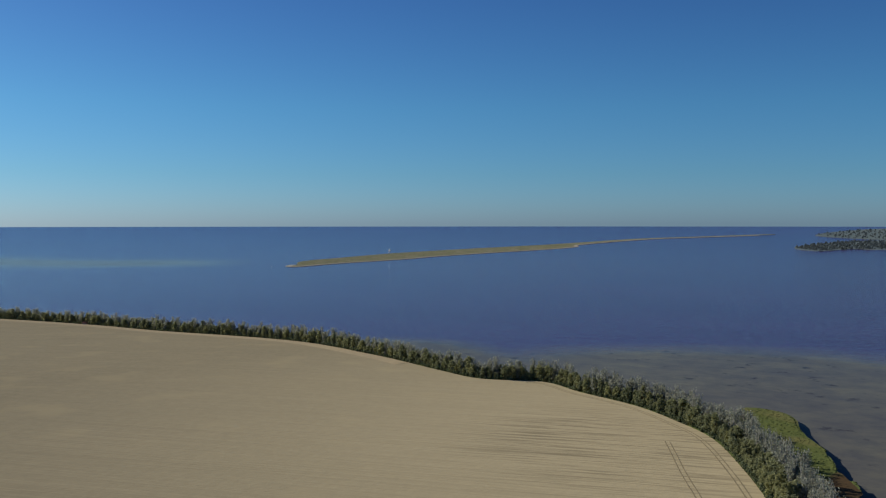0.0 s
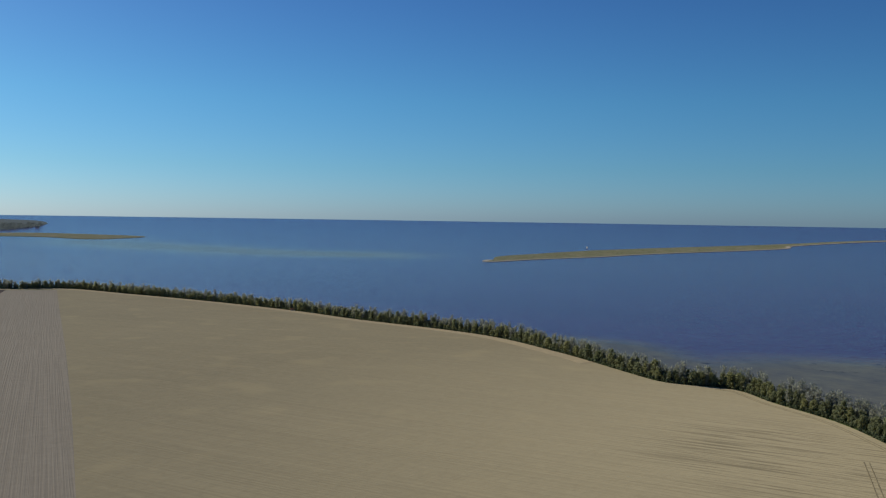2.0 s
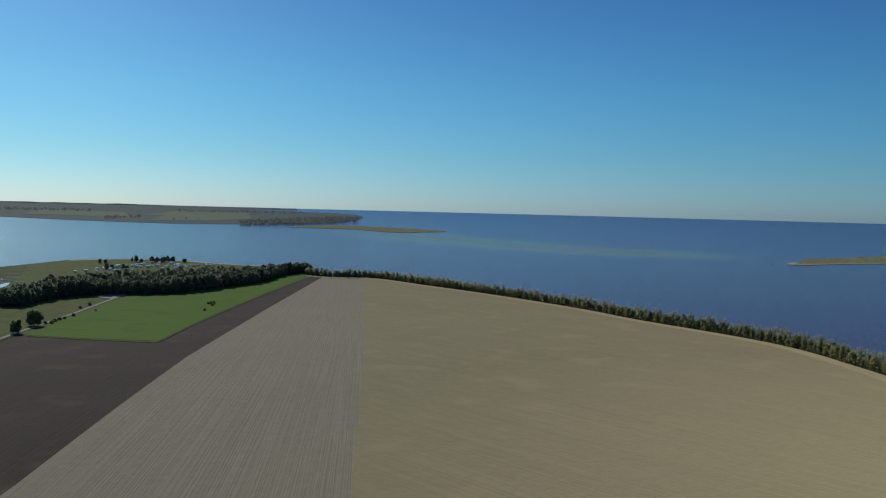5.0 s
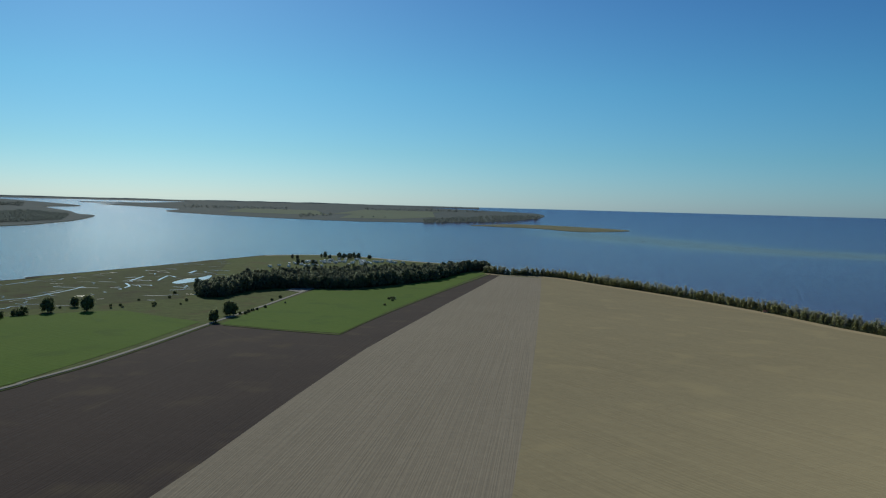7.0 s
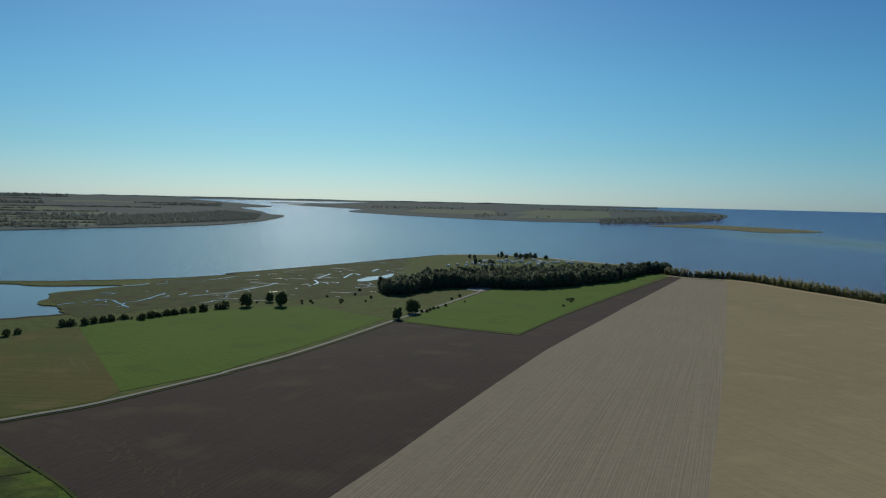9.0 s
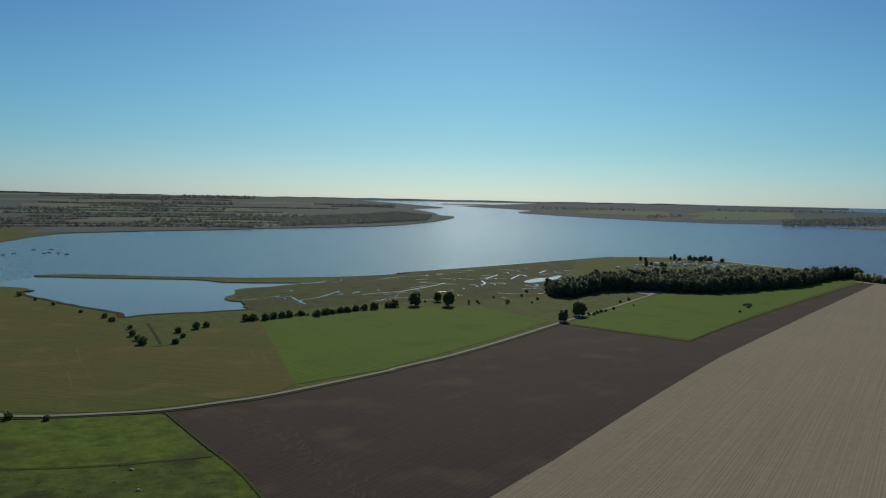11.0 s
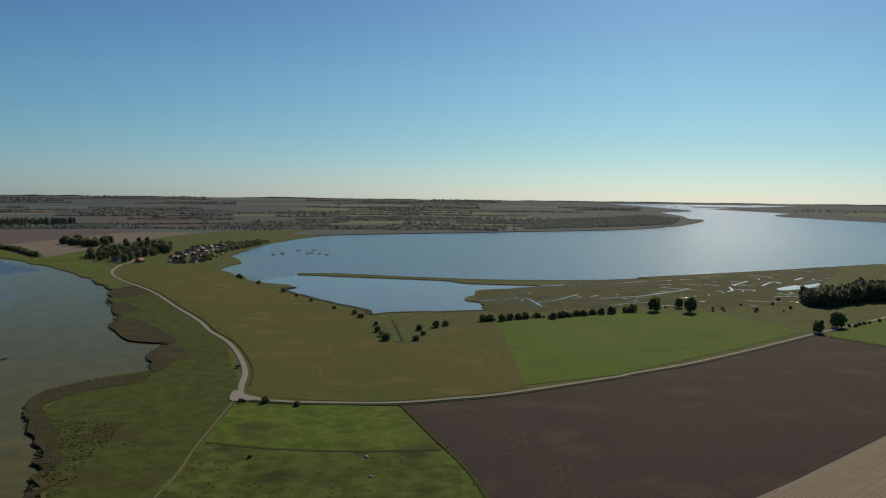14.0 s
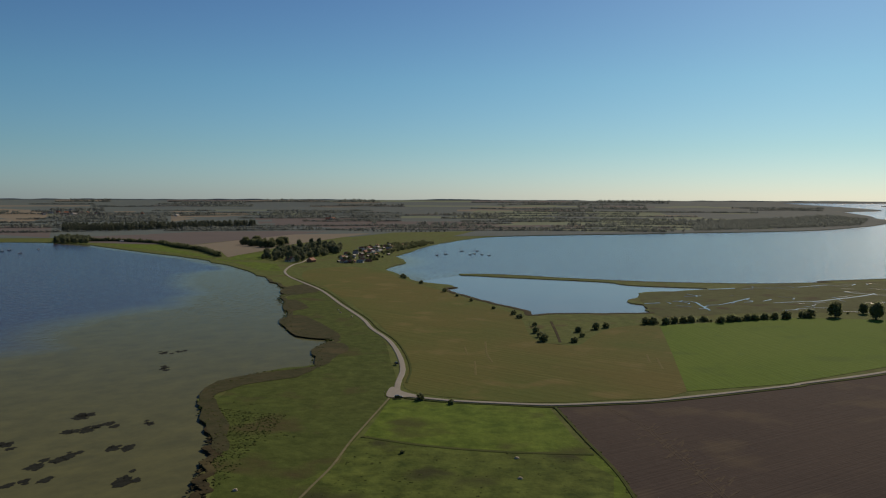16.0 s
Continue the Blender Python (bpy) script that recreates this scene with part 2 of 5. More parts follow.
def hill(x, y):
    return 5.0 * math.exp(-(((x + 166) / 400) ** 2 + ((y - 441) / 400) ** 2) ** 2)


def ground_z(x, y):
    return 0.8 + hill(x, y) + bowl(math.hypot(x, y))


def smooth(points, steps=4, closed=False):
    """A rounded line through the given points."""
    p = [Vector(q) for q in points]
    n, res = len(p), []
    for i in range(n if closed else n - 1):
        if closed:
            a, b, c, d = p[i - 1], p[i], p[(i + 1) % n], p[(i + 2) % n]
        else:
            a, b, c, d = p[max(0, i - 1)], p[i], p[i + 1], p[min(n - 1, i + 2)]
        for k in range(steps):
            t = k / steps
            q = 0.5 * (2 * b + (c - a) * t + (2 * a - 5 * b + 4 * c - d) * t * t + (3 * b - a - 3 * c + d) * t ** 3)
            res.append((q.x, q.y))
    if not closed:
        res.append(tuple(points[-1]))
    return res


def ragged(points, amount, size=30.0, closed=True):
    """A line with an uneven edge."""
    res = []
    for x, y in points:
        k = amount * min(1.0, math.hypot(x, y) / 400)
        dx = noise.noise(Vector((x / size, y / size, 3.7))) + 0.5 * noise.noise(Vector((x / size * 2.7, y / size * 2.7, 1.2)))
        dy = noise.noise(Vector((x / size, y / size, 9.1))) + 0.5 * noise.noise(Vector((x / size * 2.7, y / size * 2.7, 5.5)))
        res.append((x + dx * k, y + dy * k))
    return res


def dense(points, longest, closed=True):
    """The same outline with no side longer than asked, or a twelfth of its distance."""
    res = []
    n = len(points)
    for i in range(n if closed else n - 1):
        a, b = points[i], points[(i + 1) % n]
        gap = math.hypot(b[0] - a[0], b[1] - a[1])
        k = max(1, int(gap / max(longest, 0.05 * math.hypot(*a))))
        for j in range(k):
            res.append((a[0] + (b[0] - a[0]) * j / k, a[1] + (b[1] - a[1]) * j / k))
    if not closed:
        res.append(points[-1])
    return res


RINGS = [30 * 1.075 ** i for i in range(71) if 30 * 1.075 ** i < 4800]


def inside(x, y, pts):
    hit = False
    j = len(pts) - 1
    for i in range(len(pts)):
        (xi, yi), (xj, yj) = pts[i], pts[j]
        if (yi > y) != (yj > y) and x < (xj - xi) * (y - yi) / (yj - yi) + xi:
            hit = not hit
        j = i
    return hit


def step_up(x, y, lift):
    """Far sheets lie a little higher over the curved rim of the ground."""
    return 0.7 * min(1.0, max(0.0, (math.hypot(x, y) - 2200.0) / 300.0)) if lift > 0 else 0.0


def patch_mesh(outline, lift, skirt=0.0):
    """A sheet inside the outline that follows the ground, with an edge that goes down by skirt."""
    from mathutils.geometry import delaunay_2d_cdt
    pts = [Vector(p) for p in outline]
    xs, ys = [p[0] for p in outline], [p[1] for p in outline]
    box = (min(xs), max(xs), min(ys), max(ys))
    extra = []
    for i, r in enumerate(RINGS):
        for k in range(180):
            a = 2 * math.pi * (k + 0.5 * (i % 2)) / 180
            x, y = r * math.cos(a), r * math.sin(a)
            if box[0] < x < box[1] and box[2] < y < box[3]:
                extra.append(Vector((x, y)))
    n = len(pts)
    vs, _, fs, *_ = delaunay_2d_cdt(pts + extra, [], [list(range(n))], 1, 1e-4)
    verts = [(v.x, v.y, ground_z(v.x, v.y) + lift + step_up(v.x, v.y, lift)) for v in vs]
    faces = [tuple(f) for f in fs]
    if skirt:
        m = len(verts)
        ring = []
        count = {}
        for f in faces:
            for a, b in zip(f, f[1:] + f[:1]):
                count[(a, b)] = 1
        rim = [(a, b) for (a, b) in count if (b, a) not in count]
        low = {}
        for a, b in rim:
            for q in (a, b):
                if q not in low:
                    low[q] = len(verts)
                    x, y, z = verts[q]
                    verts.append((x, y, z - skirt))
            faces.append((b, a, low[a], low[b]))
    me = bpy.data.meshes.new("sheet")
    me.from_pydata(verts, [], faces)
    me.update()
    bm = bmesh.new()
    bm.from_mesh(me)
    bmesh.ops.recalc_face_normals(bm, faces=bm.faces)
    up = sum(f.normal.z * f.calc_area() for f in bm.faces)
    if up < 0:
        bmesh.ops.reverse_faces(bm, faces=bm.faces)
    bm.to_mesh(me)
    bm.free()
    return me


def land(name, outline, lift, mat, label, category, skirt=0.0):
    me = patch_mesh(outline, lift, skirt)
    me.materials.append(mat)
    return tagged(new(name, me), label, category, "", "structure")


def ribbon(name, line, width, lift, mat, label, category, parent=None):
    """A road or track of even width along a line, with a low shoulder."""
    pts = dense(smooth(line, 4), 12.0, False)
    verts, faces = [], []
    for i, (x, y) in enumerate(pts):
        a, b = pts[max(0, i - 1)], pts[min(len(pts) - 1, i + 1)]
        d = Vector((b[0] - a[0], b[1] - a[1])).normalized()
        w = width / 2 * (1 + 0.12 * noise.noise(Vector((x / 9, y / 9, 2))))
        for s, dz in ((-1.15, -0.25), (-1, 0), (0, 0.05), (1, 0), (1.15, -0.25)):
            px, py = x - d.y * w * s, y + d.x * w * s
            verts.append((px, py, ground_z(px, py) + lift + dz))
        if i:
            k = 5 * i
            faces += [(k - 5 + j, k - 4 + j, k + 1 + j, k + j) for j in range(4)]
    me = bpy.data.meshes.new(name)
    me.from_pydata(verts, [], [f[::-1] for f in faces])
    me.materials.append(mat)
    return tagged(new(name, me), label, category, "", "structure")


def offset_line(line, d):
    """The line moved d metres to its left."""
    res = []
    for i, (x, y) in enumerate(line):
        a, b = line[max(0, i - 1)], line[min(len(line) - 1, i + 1)]
        v = Vector((b[0] - a[0], b[1] - a[1])).normalized()
        res.append((x - v.y * d, y + v.x * d))
    return res


def along(line, gap, jitter=0.0):
    """Places every gap metres along a line."""
    res, left = [], 0.0
    for a, b in zip(line, line[1:]):
        v = Vector(b) - Vector(a)
        n = v.length
        while left < n:
            q = Vector(a) + v * (left / n)
            res.append((q.x + random.uniform(-jitter, jitter), q.y + random.uniform(-jitter, jitter)))
            left += gap * random.uniform(0.75, 1.25)
        left -= n
    return res


BELT = [(115, 280), (122, 322), (128, 371), (131, 421), (124, 456), (110, 497), (84, 537), (65, 572), (25, 581), (-2, 613), (-57, 691), (-140, 783), (-286, 868), (-367, 921), (-460, 967), (-561, 1008), (-671, 1045), (-796, 1085), (-863, 1049), (-912, 1052)]
REED = [(134, 268), (137, 299), (147, 334), (153, 363), (159, 394), (166, 439), (169, 491), (183, 494), (190, 474), (181, 434), (174, 390), (166, 364), (166, 346), (160, 331), (169, 316), (166, 281), (153, 253)]
WEST = [(-1012, 1132), (-1088, 1140), (-1141, 1125), (-1247, 1119), (-1320, 1105), (-1366, 1075), (-1389, 1030), (-1400, 965), (-1289, 739), (-1193, 540), (-1148, 436), (-1137, 445), (-1108, 355), (-1113, 242), (-1127, 186), (-1165, 96), (-1204, 20), (-1207, -36)]
LAGOON = [(-1190, -35), (-1150, 58), (-1115, 152), (-1075, 178), (-1056, 224), (-1044, 270), (-1007, 221), (-992, 184), (-952, 175), (-899, 152), (-872, 167), (-835, 162), (-811, 166), (-802, 128), (-797, 73), (-782, 49), (-816, 45), (-858, 21), (-914, -8), (-968, -34), (-1011, -44), (-1026, -32), (-1055, -46), (-1097, -88), (-1152, -104), (-1208, -128), (-1287, -155), (-1397, -139), (-1469, -148), (-1555, -173)]
BAY = [(-1660, -162), (-1873, -149), (-2072, -110), (-2345, -24), (-2451, 98), (-2523, 248), (-2589, 412), (-2670, 579), (-2759, 849), (-2857, 1044), (-3026, 1230), (-3133, 1330), (-3361, 1491), (-3480, 1470), (-3649, 1508), (-3912, 1506), (-3955, 1685), (-4202, 1601), (-4420, 1472), (-4552, 1391)]
EAST = [(-1932, -1192), (-1928, -1014), (-1803, -847), (-1593, -640), (-1460, -512), (-1305, -394), (-1164, -312), (-1070, -270), (-984, -228), (-956, -209), (-905, -215), (-828, -189), (-749, -169), (-698, -156), (-655, -128), (-628, -104), (-598, -107), (-539, -96), (-520, -96), (-510, -116), (-490, -131), (-464, -137), (-433, -134), (-397, -118), (-365, -105), (-342, -95), (-328, -95), (-304, -89), (-291, -86), (-277, -88), (-263, -111)]
BELT_LINE = smooth(BELT, 4)
CLIFF = offset_line(BELT_LINE, -24)
# the rim of the mainland, from the far channel round to the eastern bay
RIM = [(-4640, 1340)] + [(-4845 * math.sin(radians(a)), 4845 * math.cos(radians(a))) for a in range(75, 147, 4)] + [(-2361, -2577), (-2002, -1616)]
BEHIND = [(-266, -200), (-112, -295), (108, -265), (304, -7), (299, 215), (200, 275)]
SHORE = (ragged(dense(smooth(REED[7:16][::-1], 3), 10, False), 3, 12) + CLIFF[16:] + ragged(dense(smooth(WEST, 4), 10, False), 4, 25)
         + ragged(dense(smooth(LAGOON, 3), 8, False), 5, 18) + ragged(dense(smooth(BAY, 4), 12, False), 6, 40)
         + RIM + ragged(dense(smooth(EAST, 4), 5, False), 9, 13) + smooth(BEHIND, 3))
land("ground", SHORE, 0.0, M_GRASS, "green and brown rough grassland of the peninsula and coast", "ground", 3.0)

ISLE = [(-392, 2290), (-380, 2174), (-293, 2360), (-152, 2578), (-2, 2834), (192, 3058), (485, 3358), (556, 3547), (887, 3853), (1173, 3952), (1506, 4025), (1490, 4050), (1160, 3985), (860, 3895), (550, 3656), (281, 3441), (17, 3207), (-176, 2976), (-333, 2673), (-406, 2470)]
NEISLE = [(1291, 3213), (1287, 2998), (1440, 3087), (1593, 3035), (1838, 3505), (1648, 3533), (1463, 3412)]
NEFAR = [(1678, 3944), (1727, 3707), (1874, 3574), (2179, 4159), (1940, 4167)]
POEL = [(-4079, 1810), (-3904, 1923), (-3701, 2045), (-3579, 1905), (-3295, 2038), (-3050, 2180), (-2785, 2374), (-2610, 2640), (-2527, 2906), (-2540, 3200), (-2620, 3390), (-2755, 3531), (-2885, 3533), (-3049, 3456)]
FLATS = [(-2402, 2630), (-2396, 2795), (-2342, 2913), (-2133, 2986), (-1879, 3000), (-1882, 2853), (-1950, 2734), (-2126, 2753), (-2302, 2686)]
land("spit_island", ragged(dense(smooth(ISLE, 4, True), 15), 8, 40), 0.0, M_DUNE, "long low sandy island with yellow dune grass", "island", 3.0)
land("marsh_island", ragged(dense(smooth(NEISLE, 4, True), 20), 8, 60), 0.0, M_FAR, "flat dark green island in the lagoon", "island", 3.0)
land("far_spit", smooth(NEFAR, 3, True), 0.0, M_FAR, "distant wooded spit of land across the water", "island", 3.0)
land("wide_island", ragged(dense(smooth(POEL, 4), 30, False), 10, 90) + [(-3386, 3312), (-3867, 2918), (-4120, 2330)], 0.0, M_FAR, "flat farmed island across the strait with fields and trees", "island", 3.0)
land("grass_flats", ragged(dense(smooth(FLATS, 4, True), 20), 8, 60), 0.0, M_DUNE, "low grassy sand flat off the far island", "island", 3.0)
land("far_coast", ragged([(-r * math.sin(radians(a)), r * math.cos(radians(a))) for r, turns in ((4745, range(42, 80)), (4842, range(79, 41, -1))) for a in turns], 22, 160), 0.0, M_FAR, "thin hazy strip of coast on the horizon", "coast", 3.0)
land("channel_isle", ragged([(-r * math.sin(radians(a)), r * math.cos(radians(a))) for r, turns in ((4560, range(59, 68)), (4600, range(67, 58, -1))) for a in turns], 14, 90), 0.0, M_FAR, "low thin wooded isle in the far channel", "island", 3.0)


# the sea: one sheet out to the horizon, with the depth of its bed
def nearest(px, py, line):
    """Distance of many places to a line."""
    best = np.full(px.shape, 1e9)
    for (ax, ay), (bx, by) in zip(line, line[1:]):
        dx, dy = bx - ax, by - ay
        t = np.clip(((px - ax) * dx + (py - ay) * dy) / (dx * dx + dy * dy + 1e-9), 0, 1)
        best = np.minimum(best, np.hypot(px - ax - t * dx, py - ay - t * dy))
    return best


def sea():
    rings = [150 * 1.028 ** i for i in range(200) if 150 * 1.028 ** i < 4850] + [4850]
    spokes = 540
    verts = [(0, 0, -0.2)]
    for r in rings:
        for k in range(spokes):
            a = 2 * math.pi * k / spokes
            verts.append((r * math.cos(a), r * math.sin(a), bowl(r)))
    faces = [(0, 1 + k, 1 + (k + 1) % spokes) for k in range(spokes)]
    for i in range(len(rings) - 1):
        for k in range(spokes):
            a, b = 1 + i * spokes + k, 1 + i * spokes + (k + 1) % spokes
            faces.append((a, a + spokes, b + spokes, b))
    me = bpy.data.meshes.new("sea")
    me.from_pydata(verts, [], faces)
    v = np.array(verts)
    x, y = v[:, 0], v[:, 1]
    # line of the shore or bank, reach of its shallows, width over which they fade
    reach = ((CLIFF[40:], 55.0, 60.0), (CLIFF[16:42], 120.0, 70.0), (REED[7:16], 300.0, 120.0), (EAST[24:], 330.0, 110.0), (EAST[13:25], 225.0, 90.0),
             (EAST[6:14], 130.0, 60.0), (EAST[:7], 35.0, 30.0), (LAGOON, 60.0, 60.0), (BANK, 340.0, 300.0), (FLATS + FLATS[:1], 90.0, 110.0), (ISLE, 25.0, 40.0), (BAR, 20.0, 40.0))
    depth = np.zeros(len(verts))
    for line, far, fade in reach:
        depth = np.maximum(depth, np.clip((far - nearest(x, y, line) / 1.15) / fade, 0, 1) * (0.75 if line is BAR else 1.0))
    at = me.attributes.new("shallow", "FLOAT", "POINT")
    at.data.foreach_set("value", np.clip(depth, 0, 1).astype(np.float32))
    # the narrow bay is paler green blue by bearing and distance, the bed of the small bay is grown with algae
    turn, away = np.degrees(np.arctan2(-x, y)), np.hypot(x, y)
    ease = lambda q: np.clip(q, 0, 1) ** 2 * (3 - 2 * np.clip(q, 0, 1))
    for kind, value in (("bay_tone", ease((turn - 39.5) / 16.5) * ease((104.7 - turn) / 8) * ease((away - 750) / 380)), ("algae", ease((turn - 85) / 17))):
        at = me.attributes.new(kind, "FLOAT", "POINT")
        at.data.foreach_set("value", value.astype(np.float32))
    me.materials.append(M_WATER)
    me.polygons.foreach_set("use_smooth", [True] * len(me.polygons))
    return tagged(new("water", me), "calm deep blue sea with pale green shallows", "water", "", "structure")


BANK = [(-1810, 2599), (-1395, 2460), (-1051, 2349), (-811, 2370)]
BAR = [(-183, 1814), (24, 1715), (285, 1711)]
sea()

# ---- fields, roads and meadows ----
TAN_EDGE = [(-796, 1060), (-434, 593), (-290, 405), (-215, 305), (-176, 253)]
STRIPE_EDGE = [(-857, 1033), (-626, 673), (-492, 476), (-452, 417), (-361, 292), (-286, 191), (-246, 133)]
ROAD = [(-847, 667), (-784, 585), (-727, 512), (-651, 411), (-574, 315), (-523, 246), (-494, 197), (-486, 186), (-449, 112), (-440, 81), (-434, 50), (-437, 21), (-441, -3), (-449, -26)]
ROAD_EAST = [(-449, -26), (-458, -33), (-483, -36), (-523, -38), (-575, -47), (-634, -62), (-689, -83), (-748, -101), (-847, -139), (-969, -184), (-1058, -226), (-1140, -265), (-1229, -294), (-1342, -310), (-1400, -308), (-1535, -323), (-1645, -333)]
land("stubble_field", dense(BELT_LINE[::-1][1:-1] + [(104, 242), (94, 136), (40, 30), (-53, 66)][:1] + [(94, 160), (58, 24), (-88, 110)] + TAN_EDGE[::-1], 25), 0.15, M_TAN,
     "wide tan stubble field with faint tractor lines", "field")
land("drilled_field", dense(TAN_EDGE + [(-88, 110), (58, 24), (25, -51), (-182, 38)] + STRIPE_EDGE[::-1], 25), 0.15, M_STRIPE, "pale drilled field with long parallel rows", "field")
PLOUGH_TOP = [(-629, 409), (-581, 424), (-520, 447), (-613, 584), (-733, 781), (-886, 1047)]
PLOUGH_SIDE = [(-428, 52), (-365, 62), (-317, 70), (-271, 73)]
ROAD_LINE = smooth(ROAD, 4)
land("ploughed_field", dense(STRIPE_EDGE + [(-182, 38), (-123, 47)][:1] + PLOUGH_SIDE[::-1] + [(p[0] + 6, p[1] - 1) for p in ROAD[3:11]][::-1] + PLOUGH_TOP, 25), 0.10, M_PLOUGH,
     "dark brown bare ploughed field", "field")
land("green_paddock", dense([(-639, 412), (-587, 428), (-528, 455), (-624, 593), (-748, 796), (-903, 1056), (-921, 1008), (-854, 893), (-805, 756), (-800, 682), (-835, 662), (-712, 499)], 25), 0.2, M_GREEN, "bright green grass field beside the wood", "field")
land("crop_field", dense([(-729, 157), (-759, 224), (-787, 287), (-784, 344), (-773, 388), (-726, 394), (-662, 406), (-578, 305), (-493, 189), (-470, 127), (-594, 142)], 25), 0.2, M_GREEN, "bright green field of young crop along the road", "field")
land("mown_meadow", dense(smooth([(-723, 155), (-589, 142), (-469, 126), (-447, 82), (-440, 50), (-441, 21), (-457, -21), (-482, -33), (-531, -35), (-579, -44), (-646, -60), (-768, -98), (-889, -143), (-1019, -193), (-1110, -239), (-1249, -264), (-1314, -211), (-1221, -142), (-1152, -121), (-1063, -85), (-965, -39), (-827, 21), (-762, 40), (-672, 45), (-634, 54), (-623, 79), (-665, 94), (-712, 116)], 3, True), 25), 0.15, M_OLIVE, "olive and ochre mown meadow with faint swaths", "field")
land("pasture", dense([(-442, -35), (-436, -8), (-432, 21), (-426, 49), (-372, 57), (-331, 68), (-271, 73), (-302, -42), (-364, -38)], 25), 0.15, M_PASTURE, "green tussocky pasture inside the road bend", "field")
land("salt_marsh", ragged(dense(smooth([(-1002, 219), (-980, 182), (-924, 170), (-862, 166), (-802, 165), (-782, 177), (-812, 237), (-821, 299), (-828, 337), (-832, 429), (-860, 513), (-1092, 680), (-1342, 843), (-1206, 611), (-1120, 440), (-1093, 350), (-1030, 274)], 3, True), 12), 3, 20), 0.1, M_MARSH, "brown and green salt marsh along the lagoon", "marsh")
land("reed_bank", ragged(dense(smooth(REED, 3, True), 6), 2, 9), 0.3, M_REED, "yellow green reed bank below the tree belt", "reeds")
M_RUST = field_mat("rusty_reed", (0.085, 0.054, 0.028), (0.062, 0.048, 0.025), 0, 0.0, 3.0, 0.15, (0.085, 0.085, 0.034))
land("rusty_reed_bed", ragged(dense(smooth([(151, 346), (167, 366), (166, 349), (160, 331), (149, 330)], 3, True), 1.5), 5, 5), 0.45, M_RUST, "rust brown bed of withered reed", "reeds")
M_DAMP = field_mat("damp_pasture", (0.058, 0.088, 0.022), (0.074, 0.098, 0.026), 0, 0.0, 3.0, 0.02, (0.070, 0.066, 0.028), grain=0.45)
land("shore_pasture", ragged(dense(smooth([(-1051, -224), (-958, -173), (-822, -124), (-721, -89), (-648, -67), (-553, -47), (-460, -34), (-400, -38), (-327, -42), (-290, -45), (-278, -47), (-273, -73), (-293, -82), (-330, -92), (-370, -107), (-411, -123), (-449, -129), (-490, -131), (-523, -112), (-538, -95), (-598, -98), (-625, -97), (-652, -125), (-698, -152), (-807, -180), (-900, -206)], 2, True), 8), 4, 18), 0.12, M_DAMP, "dark damp pasture between the road and the shore", "field")
land("road_junction", dense(smooth([(-448, -38), (-467, -39), (-471, -37), (-466, -34), (-458, -29), (-450, -21), (-445, -31)], 3, True), 4), 0.5, M_ROAD, "pale gravel widening at the road bend", "road")
ribbon("road", ROAD, 3.3, 0.4, M_ROAD, "pale narrow concrete farm road between the fields", "road")
ribbon("road_bend", ROAD_EAST, 3.1, 0.42, M_ROAD, "pale winding road along the bay to the village", "road")



M_VERGE = field_mat("verge_grass", (0.052, 0.075, 0.020), (0.080, 0.092, 0.030), 0, 0.0, 3.0, 0.05)
M_ROUGH = field_mat("tussock_grass", (0.056, 0.092, 0.022), (0.098, 0.128, 0.030), 0, 0.0, 3.0, 0.06, (0.046, 0.054, 0.022), grain=0.6)
M_WEED = field_mat("washed_up_weed", (0.058, 0.048, 0.026), (0.036, 0.034, 0.020), 0, 0.0, 3.0, 0.12, (0.085, 0.075, 0.036))
# the next three are lightened and greyed to carry haze in their colour
M_BROWN = field_mat("hazed_ploughland", (0.126, 0.112, 0.110), (0.140, 0.124, 0.118), 30, 0.1, 8.0, 0.006)
M_STRAW = field_mat("hazed_stubble", (0.215, 0.190, 0.146), (0.192, 0.172, 0.136), -20, 0.1, 9.0, 0.006)
M_PALE = field_mat("hazed_pale_crop", (0.172, 0.212, 0.140), (0.150, 0.192, 0.132), 15, 0.1, 9.0, 0.006)
M_HEAD = field_mat("headland_stubble", (0.42, 0.34, 0.20), (0.38, 0.31, 0.19), 0, 0.0, 3.0, 0.02)
M_SAND = plain_mat("sand", (0.42, 0.37, 0.28), (0.33, 0.29, 0.22), 0.2, 0.95, 0.1)


def pool_mat():
    m = Nodes("still_water")
    n = m.noise(m.coords(), 0.3, 3, 0.5, 0.2, 0.8)
    m.bump(n, 0.25, 0.06)
    m.bsdf.inputs["IOR"].default_value = 1.45
    return m.done((0.07, 0.075, 0.08), 0.17, 0.5, 0.0)


M_POOL = pool_mat()
MAINLAND = [p for p in SHORE if p in set(SHORE) and math.hypot(*p) > 2390 and p[0] < -400 and p[1] < 2000]
land("far_mainland", dense(MAINLAND, 40), 0.05, M_FAR, "wide hazy green distant farmland to the horizon", "ground")
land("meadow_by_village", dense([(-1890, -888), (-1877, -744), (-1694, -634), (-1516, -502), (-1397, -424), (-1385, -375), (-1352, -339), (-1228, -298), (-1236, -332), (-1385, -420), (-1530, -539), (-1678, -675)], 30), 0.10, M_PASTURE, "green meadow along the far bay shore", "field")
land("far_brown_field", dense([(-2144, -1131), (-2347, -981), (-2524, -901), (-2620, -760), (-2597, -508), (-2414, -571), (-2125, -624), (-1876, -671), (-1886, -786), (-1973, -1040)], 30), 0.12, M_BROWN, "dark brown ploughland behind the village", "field")
